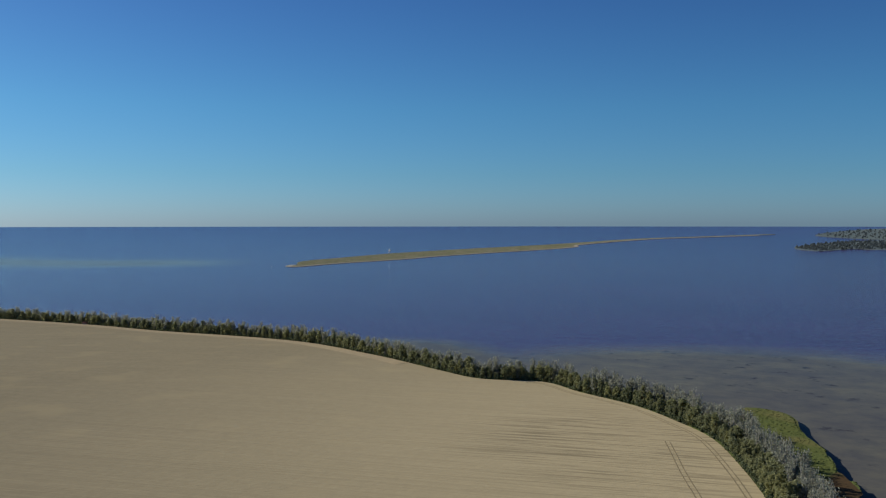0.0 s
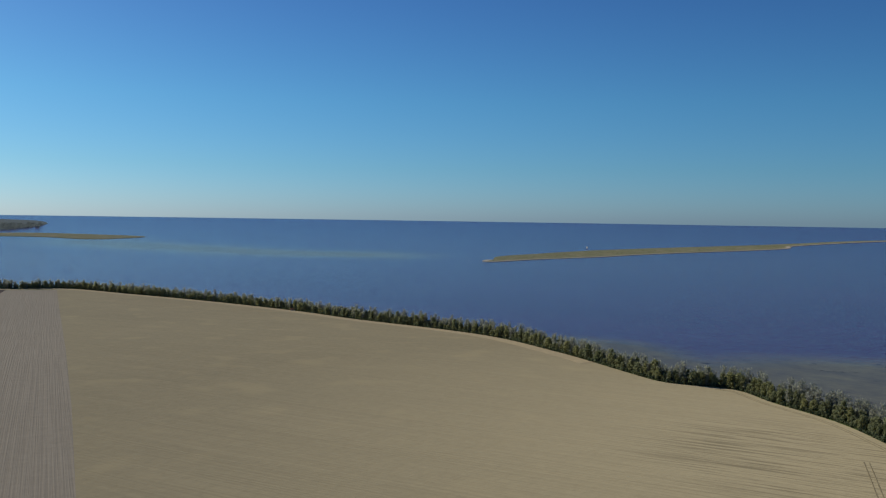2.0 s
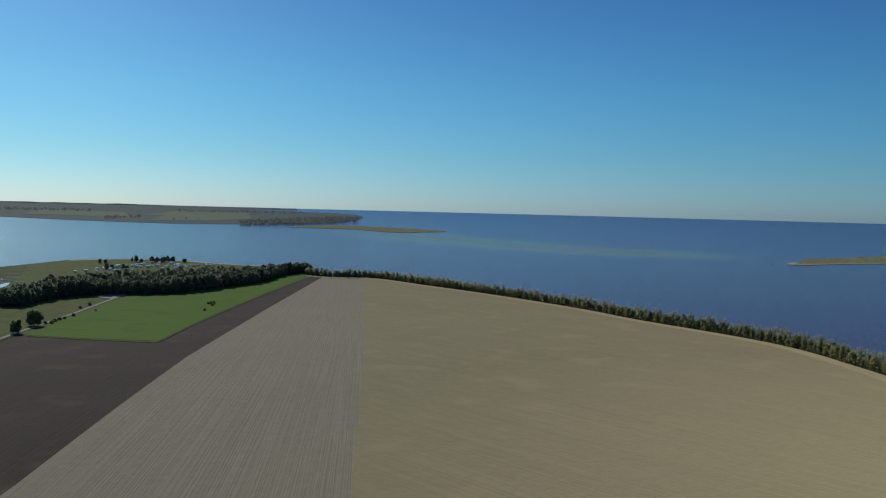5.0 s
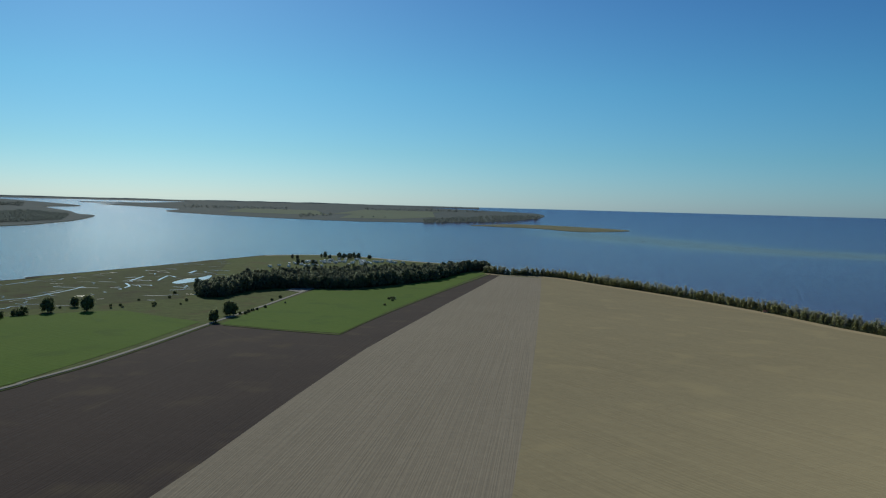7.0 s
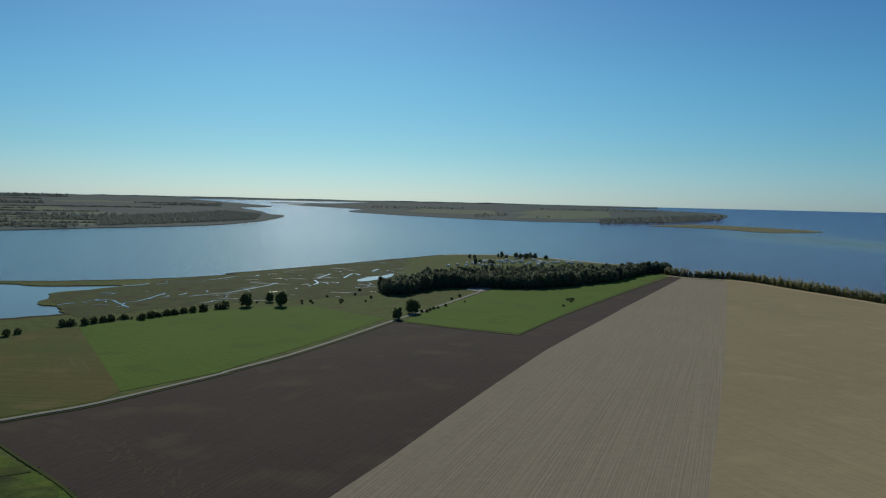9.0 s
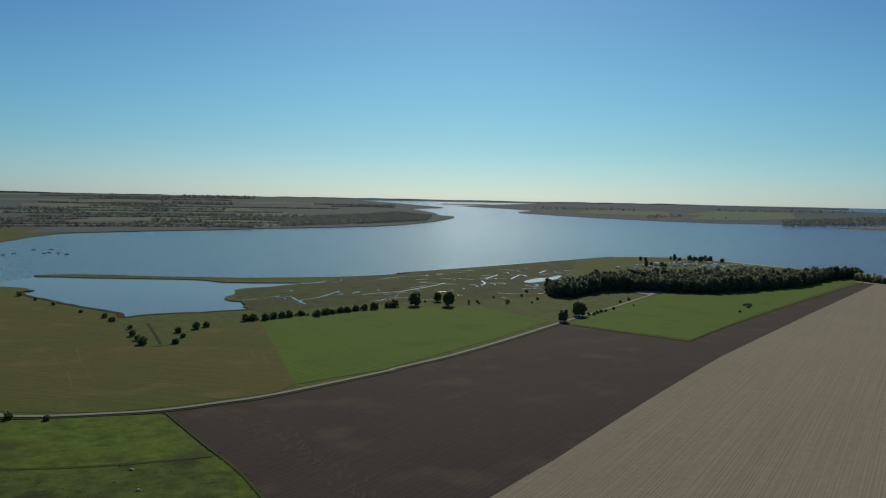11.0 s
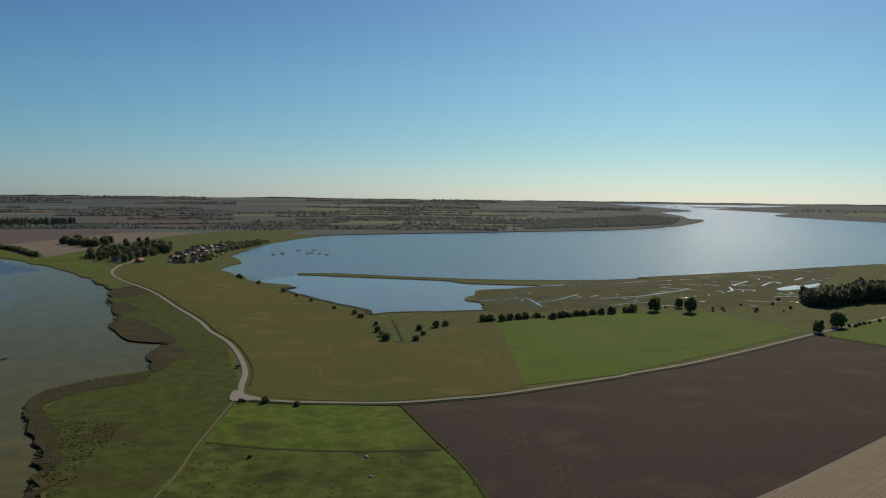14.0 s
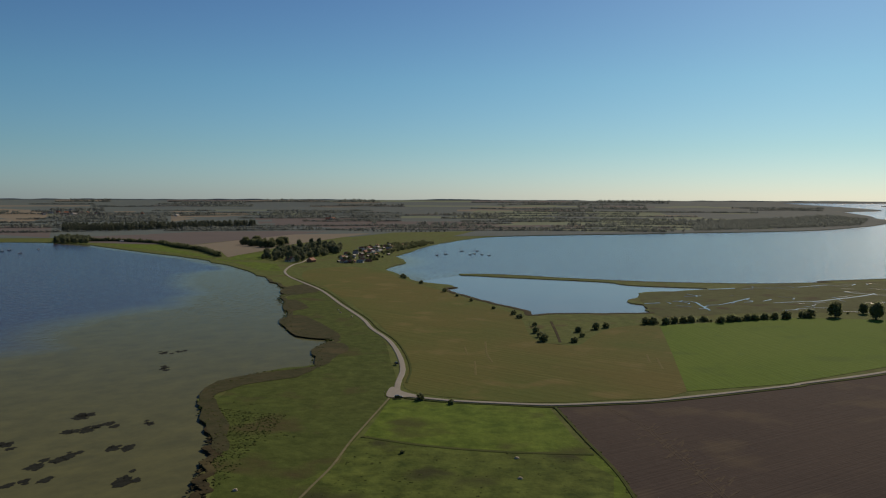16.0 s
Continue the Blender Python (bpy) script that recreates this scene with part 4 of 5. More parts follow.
thicket("silver_thicket", SILVERS, along(offset_line(BELT_LINE[:26], -17), 3.6, 2.5) + along(offset_line(BELT_LINE[26:], -9), 3.2, 2.5), 0.9, 1.3, "pale grey silvery scrub trees above the shore", "trees")

SAPLINGS = [(-664, 624), (-707, 668), (-692, 660), (-704, 673), (-710, 674)]
ROUGH_BUSHES = [(-738, 549), (-717, 510), (-706, 493), (-696, 477), (-689, 463), (-821, 724), (-864, 722), (-842, 506), (-844, 473), (-797, 432), (-881, 499), (-811, 475), (-817, 526), (-845, 558)]
# the wood by the camp site
WOOD_FRONT = [(-872, 523), (-826, 517), (-872, 607), (-847, 669), (-822, 720), (-838, 816), (-861, 900), (-933, 1034), (-932, 1092)]
WOOD_BACK = [(-897, 550), (-978, 659), (-979, 740), (-977, 797), (-961, 872), (-962, 943), (-956, 1006), (-962, 1078), (-955, 1118)]
WOOD_LINE = smooth(WOOD_FRONT, 4)
for x, y in along(WOOD_LINE, 6.5, 1.5) + along(offset_line(WOOD_LINE, 10), 8.0, 2.0):
    plant(random.choice(DARKS), x, y, random.uniform(0.75, 1.2), "tall dark green tree at the edge of the wood", "tree", "trees of the wood")
thicket("wood", WOOD_LOW, fill(offset_line(WOOD_LINE, 14) + WOOD_BACK[::-1], 9.5), 0.7, 1.1, "dark green dense wood beside the camp site", "wood")
for x, y in [(-1309, 972), (-1286, 1031), (-1270, 1062), (-1279, 1091), (-1300, 1031)] + [(-1273, 1072), (-1258, 1077), (-1250, 1061), (-1282, 1057), (-1237, 1097), (-1153, 900), (-1177, 893)]:
  for _ in range(2):
    plant(random.choice(DARKS), x + random.uniform(-7, 7), y + random.uniform(-7, 7), random.uniform(0.4, 0.75), "dark tree standing among the caravans", "tree", "trees of the camp site")

thicket("camp_bushes", BUSH_LOW, random.sample(fill([(-990, 732), (-986, 960), (-1082, 1031), (-1142, 920), (-1110, 758)], 14), 60), 0.6, 1.5, "dark bushes between the caravans", "bushes")
for i, (x, y) in enumerate([(-796, 326), (-785, 358), (-823, 362), (-652, 413), (-684, 449)]):
    plant(OAKS[i % 2], x, y, (1.15, 1.3, 0.8, 0.95, 1.1)[i], "single round dark oak at a field edge", "tree", "single oaks")
for x, y in [(-794, 385), (-795, 397), (-786, 425), (-821, 347), (-787, 455), (-686, 467), (-703, 486), (-767, 552), (-783, 574), (-441, -19), (-433, -2), (-840, 436), (-806, 434), (-808, 401), (-810, 392)]:
    plant(random.choice(BUSHES), x, y, random.uniform(0.5, 0.85), "small dark bush in the grass", "bush", "scattered bushes")
for x, y in [(-736, 146), (-738, 153), (-738, 164), (-746, 172), (-749, 181), (-752, 188), (-759, 201), (-749, 213), (-759, 223), (-760, 230), (-767, 240), (-770, 248), (-776, 258), (-778, 267), (-783, 279), (-789, 295), (-793, 303)]:
    plant(random.choice(BUSHES), x, y, random.uniform(1.2, 1.9), "dark round bush in the hedge by the marsh", "bush", "marsh hedge")
plant(BUSHES[0], -343, -17, 0.45, "tiny dark bush alone in the pasture", "bush", "scattered bushes")
for x, y in SAPLINGS:
    plant(random.choice(BUSHES), x, y, random.uniform(0.55, 0.8), "small sapling standing in the green paddock", "bush", "paddock saplings")
for x, y in ROUGH_BUSHES:
    plant(random.choice(BUSHES), x, y, random.uniform(0.5, 1.0), "low dark bush in the rough grass by the marsh", "bush", "rough grass bushes")
thicket("marsh_hedge", BUSH_LOW, along([(-736, 146), (-738, 153), (-738, 164), (-746, 172), (-749, 181), (-752, 188), (-759, 201), (-749, 213), (-759, 223), (-760, 230), (-767, 240), (-770, 248), (-776, 258), (-778, 267), (-783, 279), (-789, 295), (-793, 303)][:15], 4.5, 1.5), 0.5, 1.0, "low dark hedge along the marsh edge", "hedge")
for x, y in [(-686, 85), (-663, 86), (-712, 110), (-703, 101), (-715, 51), (-681, 51), (-659, 53), (-639, 55), (-1131, -107), (-1148, -112), (-826, 15), (-886, -9), (-929, -26), (-787, 34), (-763, 39), (-972, -43), (-1066, -79), (-637, 78)]:
    plant(random.choice(BUSHES), x, y, random.uniform(0.8, 1.4), "dark shrub beside the lagoon", "bush", "lagoon shrubs")
for x, y in [(-1890, -551), (-1848, -518), (-1805, -488), (-1805, -470), (-1847, -463), (-1912, -476), (-1911, -506), (-1935, -538)]:
    for _ in range(4):
        plant(random.choice(OAKS), x + random.uniform(-9, 9), y + random.uniform(-9, 9), random.uniform(1.1, 1.5), "dark tree in the copse on the stubble", "tree", "copse")
thicket("village_wood", DARK_LOW, fill([(-1448, -398), (-1389, -305), (-1493, -314), (-1614, -286), (-1811, -323), (-1871, -381), (-1807, -413), (-1624, -411)], 19), 0.55, 1.25, "dark green trees round the village houses", "trees")
for x, y in random.sample(fill([(-1357, -246), (-1386, -191), (-1638, -188), (-1909, -182), (-1997, -234), (-1855, -286), (-1567, -276)], 12), 60):
    plant(random.choice(BUSHES), x, y, random.uniform(0.9, 1.6), "dark garden tree between the holiday cabins", "tree", "garden trees")
thicket("shore_scrub", BUSH_LOW, fill([(-1654, -200), (-1805, -165), (-2008, -138), (-2054, -165), (-1904, -223)], 9), 0.9, 1.7, "low grey green scrub along the bay shore", "bushes")
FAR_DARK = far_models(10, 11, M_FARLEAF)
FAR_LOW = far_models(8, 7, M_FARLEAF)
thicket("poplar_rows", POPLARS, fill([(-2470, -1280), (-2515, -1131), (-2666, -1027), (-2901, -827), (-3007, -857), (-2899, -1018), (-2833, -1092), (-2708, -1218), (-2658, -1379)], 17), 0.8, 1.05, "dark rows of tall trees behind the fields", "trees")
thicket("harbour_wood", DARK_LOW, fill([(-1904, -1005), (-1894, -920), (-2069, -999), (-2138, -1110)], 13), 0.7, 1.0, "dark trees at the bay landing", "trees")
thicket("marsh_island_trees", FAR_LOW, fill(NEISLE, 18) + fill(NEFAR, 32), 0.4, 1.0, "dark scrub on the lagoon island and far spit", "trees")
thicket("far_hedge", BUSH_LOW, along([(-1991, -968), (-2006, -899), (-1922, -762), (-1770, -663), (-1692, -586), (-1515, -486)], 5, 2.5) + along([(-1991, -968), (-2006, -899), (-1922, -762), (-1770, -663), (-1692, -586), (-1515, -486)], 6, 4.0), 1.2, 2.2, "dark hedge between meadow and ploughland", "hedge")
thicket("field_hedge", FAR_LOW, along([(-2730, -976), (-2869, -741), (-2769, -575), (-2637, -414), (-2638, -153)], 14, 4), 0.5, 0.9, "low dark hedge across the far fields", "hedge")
thicket("point_wood", FAR_DARK, fill([(-2769, 615), (-2842, 753), (-2940, 939), (-3020, 1113), (-3119, 1264), (-3395, 1398), (-3658, 1344), (-3502, 1113), (-3395, 895), (-3243, 727)], 15), 0.6, 1.05, "dark wood on the far point, greyed by haze", "wood")
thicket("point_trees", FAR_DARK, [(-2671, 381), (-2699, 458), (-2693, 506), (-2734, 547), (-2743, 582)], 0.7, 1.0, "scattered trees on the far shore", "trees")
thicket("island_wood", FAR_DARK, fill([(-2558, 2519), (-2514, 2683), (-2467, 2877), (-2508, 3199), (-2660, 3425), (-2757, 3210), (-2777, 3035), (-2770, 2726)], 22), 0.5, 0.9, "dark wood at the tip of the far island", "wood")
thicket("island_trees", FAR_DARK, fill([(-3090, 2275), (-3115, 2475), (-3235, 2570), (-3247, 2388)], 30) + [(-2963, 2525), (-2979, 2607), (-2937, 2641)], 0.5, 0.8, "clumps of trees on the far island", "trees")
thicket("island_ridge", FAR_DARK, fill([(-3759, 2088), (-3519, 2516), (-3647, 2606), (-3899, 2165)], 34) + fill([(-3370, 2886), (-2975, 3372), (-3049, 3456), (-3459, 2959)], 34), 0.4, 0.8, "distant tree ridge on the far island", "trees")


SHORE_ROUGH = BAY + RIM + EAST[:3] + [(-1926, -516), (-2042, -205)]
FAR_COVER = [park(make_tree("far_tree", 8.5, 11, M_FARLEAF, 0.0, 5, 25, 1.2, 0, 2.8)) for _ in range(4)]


def polar(r, a):
    return (-r * math.sin(radians(a)), r * math.cos(radians(a)))


def country():
    """The distant farmland: a patchwork of fields with hedgerows and copses between them."""
    rng = random.Random(5)
    hedges, woods = [], []
    # these field colours all have the haze of distance painted in
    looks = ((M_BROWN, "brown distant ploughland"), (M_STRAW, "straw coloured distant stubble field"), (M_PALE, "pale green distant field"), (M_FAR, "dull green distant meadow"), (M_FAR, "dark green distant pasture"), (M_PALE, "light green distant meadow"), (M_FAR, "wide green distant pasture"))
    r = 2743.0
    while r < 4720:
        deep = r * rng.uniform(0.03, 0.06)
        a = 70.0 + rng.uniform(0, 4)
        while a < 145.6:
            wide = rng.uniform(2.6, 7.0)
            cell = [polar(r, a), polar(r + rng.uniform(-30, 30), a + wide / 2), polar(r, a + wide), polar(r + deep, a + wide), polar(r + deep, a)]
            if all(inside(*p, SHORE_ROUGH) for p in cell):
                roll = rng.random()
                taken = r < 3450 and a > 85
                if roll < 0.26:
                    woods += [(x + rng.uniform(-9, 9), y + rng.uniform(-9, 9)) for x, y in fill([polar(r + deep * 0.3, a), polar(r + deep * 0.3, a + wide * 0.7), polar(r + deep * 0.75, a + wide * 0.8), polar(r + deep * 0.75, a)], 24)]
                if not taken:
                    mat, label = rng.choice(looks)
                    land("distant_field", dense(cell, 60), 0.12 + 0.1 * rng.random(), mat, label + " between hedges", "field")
                if roll < 0.55:
                    hedges += along(cell[:3], 6.0, 1.5)
                if roll > 0.95:
                    hedges += along(cell[2:4], 12, 2)
            a += wide
        r += deep
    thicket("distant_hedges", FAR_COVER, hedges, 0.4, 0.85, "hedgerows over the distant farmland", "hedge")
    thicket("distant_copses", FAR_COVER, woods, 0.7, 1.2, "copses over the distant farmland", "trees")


country()

# blue grey stands for the haze in front of the hills, painted as base colour
M_RIDGE = plain_mat("hazed_hills", (0.13, 0.17, 0.21), (0.115, 0.155, 0.19), 0.004, 1.0, 0.0)


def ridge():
    """The last line of wooded hills on the horizon, a backdrop in haze colour."""
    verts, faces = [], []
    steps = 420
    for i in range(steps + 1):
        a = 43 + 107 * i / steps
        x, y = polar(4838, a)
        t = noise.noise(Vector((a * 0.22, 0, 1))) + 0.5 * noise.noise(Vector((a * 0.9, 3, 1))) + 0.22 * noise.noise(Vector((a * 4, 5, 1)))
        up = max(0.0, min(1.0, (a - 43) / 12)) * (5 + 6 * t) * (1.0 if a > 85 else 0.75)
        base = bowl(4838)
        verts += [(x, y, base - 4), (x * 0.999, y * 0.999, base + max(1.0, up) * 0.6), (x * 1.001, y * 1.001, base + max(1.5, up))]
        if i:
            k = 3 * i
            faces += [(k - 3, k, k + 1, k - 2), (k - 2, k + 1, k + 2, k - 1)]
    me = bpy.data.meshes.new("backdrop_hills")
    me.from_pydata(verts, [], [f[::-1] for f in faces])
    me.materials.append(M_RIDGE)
    tagged(new("backdrop_hills", me), "haze blue line of wooded hills on the horizon", "hills", "", "structure")


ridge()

# tussocks and mounds
def mound_models(mat, size):
    res = []
    for _ in range(4):
        root = new("mound")
        bm = bmesh.new()
        bmesh.ops.create_icosphere(bm, subdivisions=2, radius=size)
        s = random.uniform(0, 40)
        for v in bm.verts:
            k = 1 + 0.6 * noise.noise(v.co * (1.6 / size) + Vector((s, 0, 0)))
            v.co = Vector((v.co.x * k, v.co.y * k, max(-0.1, v.co.z * k * 0.55)))
        part("clump", bm, mat, root)
        res.append(park(root))
    return res


TUSSOCKS = mound_models(M_VERGE, 0.9)
WEEDS = mound_models(M_WEED, 1.6)
_rough = dense([(-366, -39), (-355, -8), (-346, 27), (-345, 54), (-286, 64), (-278, -49), (-329, -41)], 20)
thicket("tussocks", TUSSOCKS, random.sample(fill(_rough, 4.0), 240) + along(DITCH, 1.6, 1.0) + along(PLOUGH_SIDE, 1.2, 1.4), 0.35, 1.05, "dark green grass tussocks in the pasture", "grass")
TUSSOCK_AREA = [(-358, -81), (-422, -115), (-443, -119), (-396, -84), (-363, -65)]
thicket("dune_scrub", TUSSOCKS, random.sample(fill(TUSSOCK_AREA, 3.0), 40) + fill([(-418, -125), (-410, -106), (-405, -82), (-369, -81), (-340, -83), (-306, -78), (-296, -82), (-329, -94), (-356, -100), (-386, -112)], 1.7), 0.35, 1.1, "dark low scrub behind the weedy shore", "scrub")
thicket("weed_heaps", WEEDS, along(SHORE_WEED[96:], 0.8, 4.0), 0.2, 0.7, "brown heaps of weed and stones at the shore", "weed")
thicket("shore_reeds", TUSSOCKS, along(SHORE_WEED[30:100], 1.4, 4.0), 0.4, 1.3, "green reed clumps along the bay shore", "reeds")
REEDS, RUSTS = mound_models(M_REED, 1.0), mound_models(M_RUST, 0.9)
_bed, _rust = ragged(dense(smooth(REED, 3, True), 6), 2, 9), [(151, 346), (167, 366), (166, 349), (160, 331), (149, 330)]
thicket("reed_clumps", REEDS, [p for p in fill(_bed, 1.7) if not inside(*p, _rust)], 0.6, 1.35, "yellow green clumps of standing reed", "reeds")
thicket("rusty_reed_clumps", RUSTS, fill(_rust, 1.5), 0.4, 1.1, "withered rust brown reed clumps", "reeds")
thicket("isle_scrub", TUSSOCKS, random.sample(fill(ISLE, 20.0), min(700, len(fill(ISLE, 20.0)))), 0.8, 2.4, "low grey green scrub on the sandy island", "scrub")

# ---- houses, caravans, boats and cars ----
def box(bm, x0, x1, y0, y1, z0, z1, bevel=0.0):
    r = bmesh.ops.create_cube(bm, size=1.0, matrix=Matrix.Translation(((x0 + x1) / 2, (y0 + y1) / 2, (z0 + z1) / 2)) @ Matrix.Diagonal((x1 - x0, y1 - y0, z1 - z0, 1)))
    if bevel:
        es = list({e for v in r["verts"] for e in v.link_edges})
        bmesh.ops.bevel(bm, geom=es, offset=bevel, segments=2, affect="EDGES")


def boxed(name, mat, parent, *dims, bevel=0.0, label=""):
    bm = bmesh.new()
    box(bm, *dims, bevel=bevel)
    return part(name, bm, mat, parent, label)


M_WALL = plain_mat("render_wall", (0.62, 0.58, 0.50), (0.50, 0.46, 0.40), 1.5, 0.9, 0.2)
M_BRICK = plain_mat("brick_wall", (0.30, 0.14, 0.09), (0.22, 0.11, 0.08), 1.5, 0.9, 0.2)
M_REDROOF = plain_mat("tile_roof", (0.38, 0.15, 0.09), (0.28, 0.12, 0.08), 1.2, 0.85, 0.2)
M_GREYROOF = plain_mat("grey_roof", (0.30, 0.29, 0.28), (0.22, 0.215, 0.21), 1.2, 0.8, 0.3)
M_PALEROOF = plain_mat("pale_roof", (0.52, 0.50, 0.46), (0.42, 0.40, 0.37), 1.2, 0.8, 0.2)
M_GLASS = plain_mat("dark_glass", (0.02, 0.025, 0.03), (0.03, 0.035, 0.04), 1.0, 0.08, 0.5)
M_WHITE = plain_mat("white_shell", (0.84, 0.84, 0.82), (0.76, 0.76, 0.74), 1.0, 0.35, 0.4)
M_HULL = plain_mat("dark_hull", (0.05, 0.05, 0.06), (0.08, 0.08, 0.09), 1.0, 0.4, 0.4)
M_BLACKCAR = plain_mat("dark_car_paint", (0.015, 0.017, 0.022), (0.022, 0.024, 0.03), 1.0, 0.25, 0.5)
M_TYRE = plain_mat("tyre_rubber", (0.02, 0.02, 0.02), (0.03, 0.03, 0.03), 3.0, 0.9, 0.2)
M_SAIL = plain_mat("sail_cloth", (0.80, 0.80, 0.78), (0.72, 0.72, 0.70), 0.6, 0.8, 0.2)
M_WOODEN = plain_mat("weathered_wood", (0.16, 0.12, 0.085), (0.10, 0.08, 0.06), 2.0, 0.9, 0.2)


def make_house(name, long, wide, eaves, ridge, wall, roof):
    """A gabled house: walls, two roof slopes, chimney, door and windows."""
    h = new(name)
    bm = bmesh.new()
    x, y = long / 2, wide / 2
    pts = [(-x, -y, 0), (x, -y, 0), (x, y, 0), (-x, y, 0), (-x, -y, eaves), (x, -y, eaves), (x, y, eaves), (-x, y, eaves), (-x, 0, ridge), (x, 0, ridge)]
    v = [bm.verts.new(p) for p in pts]
    for f in ((0, 1, 5, 4), (2, 3, 7, 6), (1, 2, 6, 9, 5), (3, 0, 4, 8, 7), (4, 5, 9, 8), (6, 7, 8, 9), (3, 2, 1, 0)):
        bm.faces.new([v[i] for i in f])
    part("wall", bm, wall, h)
    for side in (-1, 1):
        bm = bmesh.new()
        a, b = Vector((0, side * (y + 0.5), eaves - 0.25)), Vector((0, 0, ridge + 0.15))
        low = [bm.verts.new((sx * (x + 0.4), p.y, p.z + dz)) for dz in (0, 0.2) for sx in (-1, 1) for p in (a, b)]
        for f in ((0, 1, 3, 2), (4, 6, 7, 5), (0, 4, 5, 1), (2, 3, 7, 6), (0, 2, 6, 4), (1, 5, 7, 3)):
            bm.faces.new([low[i] for i in f])
        bmesh.ops.recalc_face_normals(bm, faces=bm.faces)
        part("roof", bm, roof, h)
    boxed("chimney", M_BRICK, h, x * 0.3, x * 0.3 + 0.7, -0.35, 0.35, ridge - 0.6, ridge + 1.0)
    boxed("door", M_WOODEN, h, -0.5, 0.5, -y - 0.06, -y + 0.05, 0, 2.05)
    for k in (-0.62, 0.45, 0.75):
        for side in (-1, 1):
            boxed("window", M_GLASS, h, x * k - 0.6, x * k + 0.6, side * y - 0.05, side * y + 0.05, 1.0, 2.2)
    return park(h)


def make_caravan():
    c = new("caravan")
    boxed("body", M_WHITE, c, -2.7, 2.7, -1.1, 1.1, 0.45, 2.6, bevel=0.25)
    for x in (-1.8, 0.0, 1.7):
        boxed("window", M_GLASS, c, x - 0.5, x + 0.5, -1.13, -1.05, 1.4, 2.0)
    boxed("door", M_WALL, c, 0.7, 1.2, -1.14, -1.04, 0.5, 2.3)
    boxed("drawbar", M_HULL, c, 2.6, 3.8, -0.08, 0.08, 0.5, 0.62)
    for side in (-1, 1):
        bm = bmesh.new()
        bmesh.ops.create_cone(bm, cap_ends=True, segments=14, radius1=0.33, radius2=0.33, depth=0.2, matrix=Matrix.Translation((0, side * 0.95, 0.33)) @ Matrix.Rotation(math.pi / 2, 4, "X"))
        part("wheel", bm, M_TYRE, c)
    boxed("step", M_HULL, c, 0.6, 1.3, -1.6, -1.2, 0.0, 0.2)
    return park(c)


def make_boat(name, long, sailing):
    """A small boat: tapered hull, cabin and mast, with its sails up where it is under way."""
    b = new(name)
    bm = bmesh.new()
    rows = []
    for i in range(9):
        u = i / 8
        w = long * 0.16 * (1 - abs(2 * u - 0.85) ** 2.4 * 0.72) if u < 1 else 0.02
        x = (u - 0.5) * long
        rows.append([bm.verts.new((x, s * w * k, z)) for s, k, z in ((-1, 1.0, 0.75 + 0.25 * u), (-1, 0.6, -0.1), (0, 0, -0.35), (1, 0.6, -0.1), (1, 1.0, 0.75 + 0.25 * u))])
    for a, c in zip(rows, rows[1:]):
        for k in range(4):
            bm.faces.new((a[k], a[k + 1], c[k + 1], c[k]))
        bm.faces.new((a[4], a[0], c[0], c[4]))
    bm.faces.new(rows[0])
    bmesh.ops.recalc_face_normals(bm, faces=bm.faces)
    part("hull", bm, M_WHITE if sailing else M_HULL, b)
    boxed("cabin", M_WHITE, b, -long * 0.18, long * 0.2, -long * 0.09, long * 0.09, 0.7, 1.5, bevel=0.1)
    bm = bmesh.new()
    limb(bm, (long * 0.05, 0, 0.8), (long * 0.05, 0, long * 1.25), 0.07, 0.05, 6)
    part("mast", bm, M_WOODEN, b)
    if sailing:
        for name_, p in (("mainsail", ((0.03, 1.6), (-0.45, 1.7), (0.03, 1.2 * long))), ("foresail", ((0.07, 1.5), (0.48, 1.0), (0.07, 1.0 * long)))):
            bm = bmesh.new()
            n = 6
            grid = []
            for i in range(n + 1):
                for j in range(n + 1 - i):
                    u, w = i / n, j / n
                    q = [p[0][k] * (long if k == 0 else 1) + (p[1][k] - p[0][k]) * (long if k == 0 else 1) * u + (p[2][k] - p[0][k]) * (long if k == 0 else 1) * w for k in (0, 1)]
                    grid.append(((i, j), bm.verts.new((q[0], 0.5 * math.sin(math.pi * u) * math.sin(math.pi * min(1, w + 0.2)), q[1]))))
            g = dict(grid)
            for (i, j) in list(g):
                if (i + 1, j) in g and (i, j + 1) in g:
                    bm.faces.new((g[i, j], g[i + 1, j], g[i, j + 1]))
                    if (i + 1, j + 1) in g:
                        bm.faces.new((g[i + 1, j], g[i + 1, j + 1], g[i, j + 1]))
            bmesh.ops.solidify(bm, geom=bm.faces[:], thickness=0.04)
            part(name_, bm, M_SAIL, b)
    return park(b)


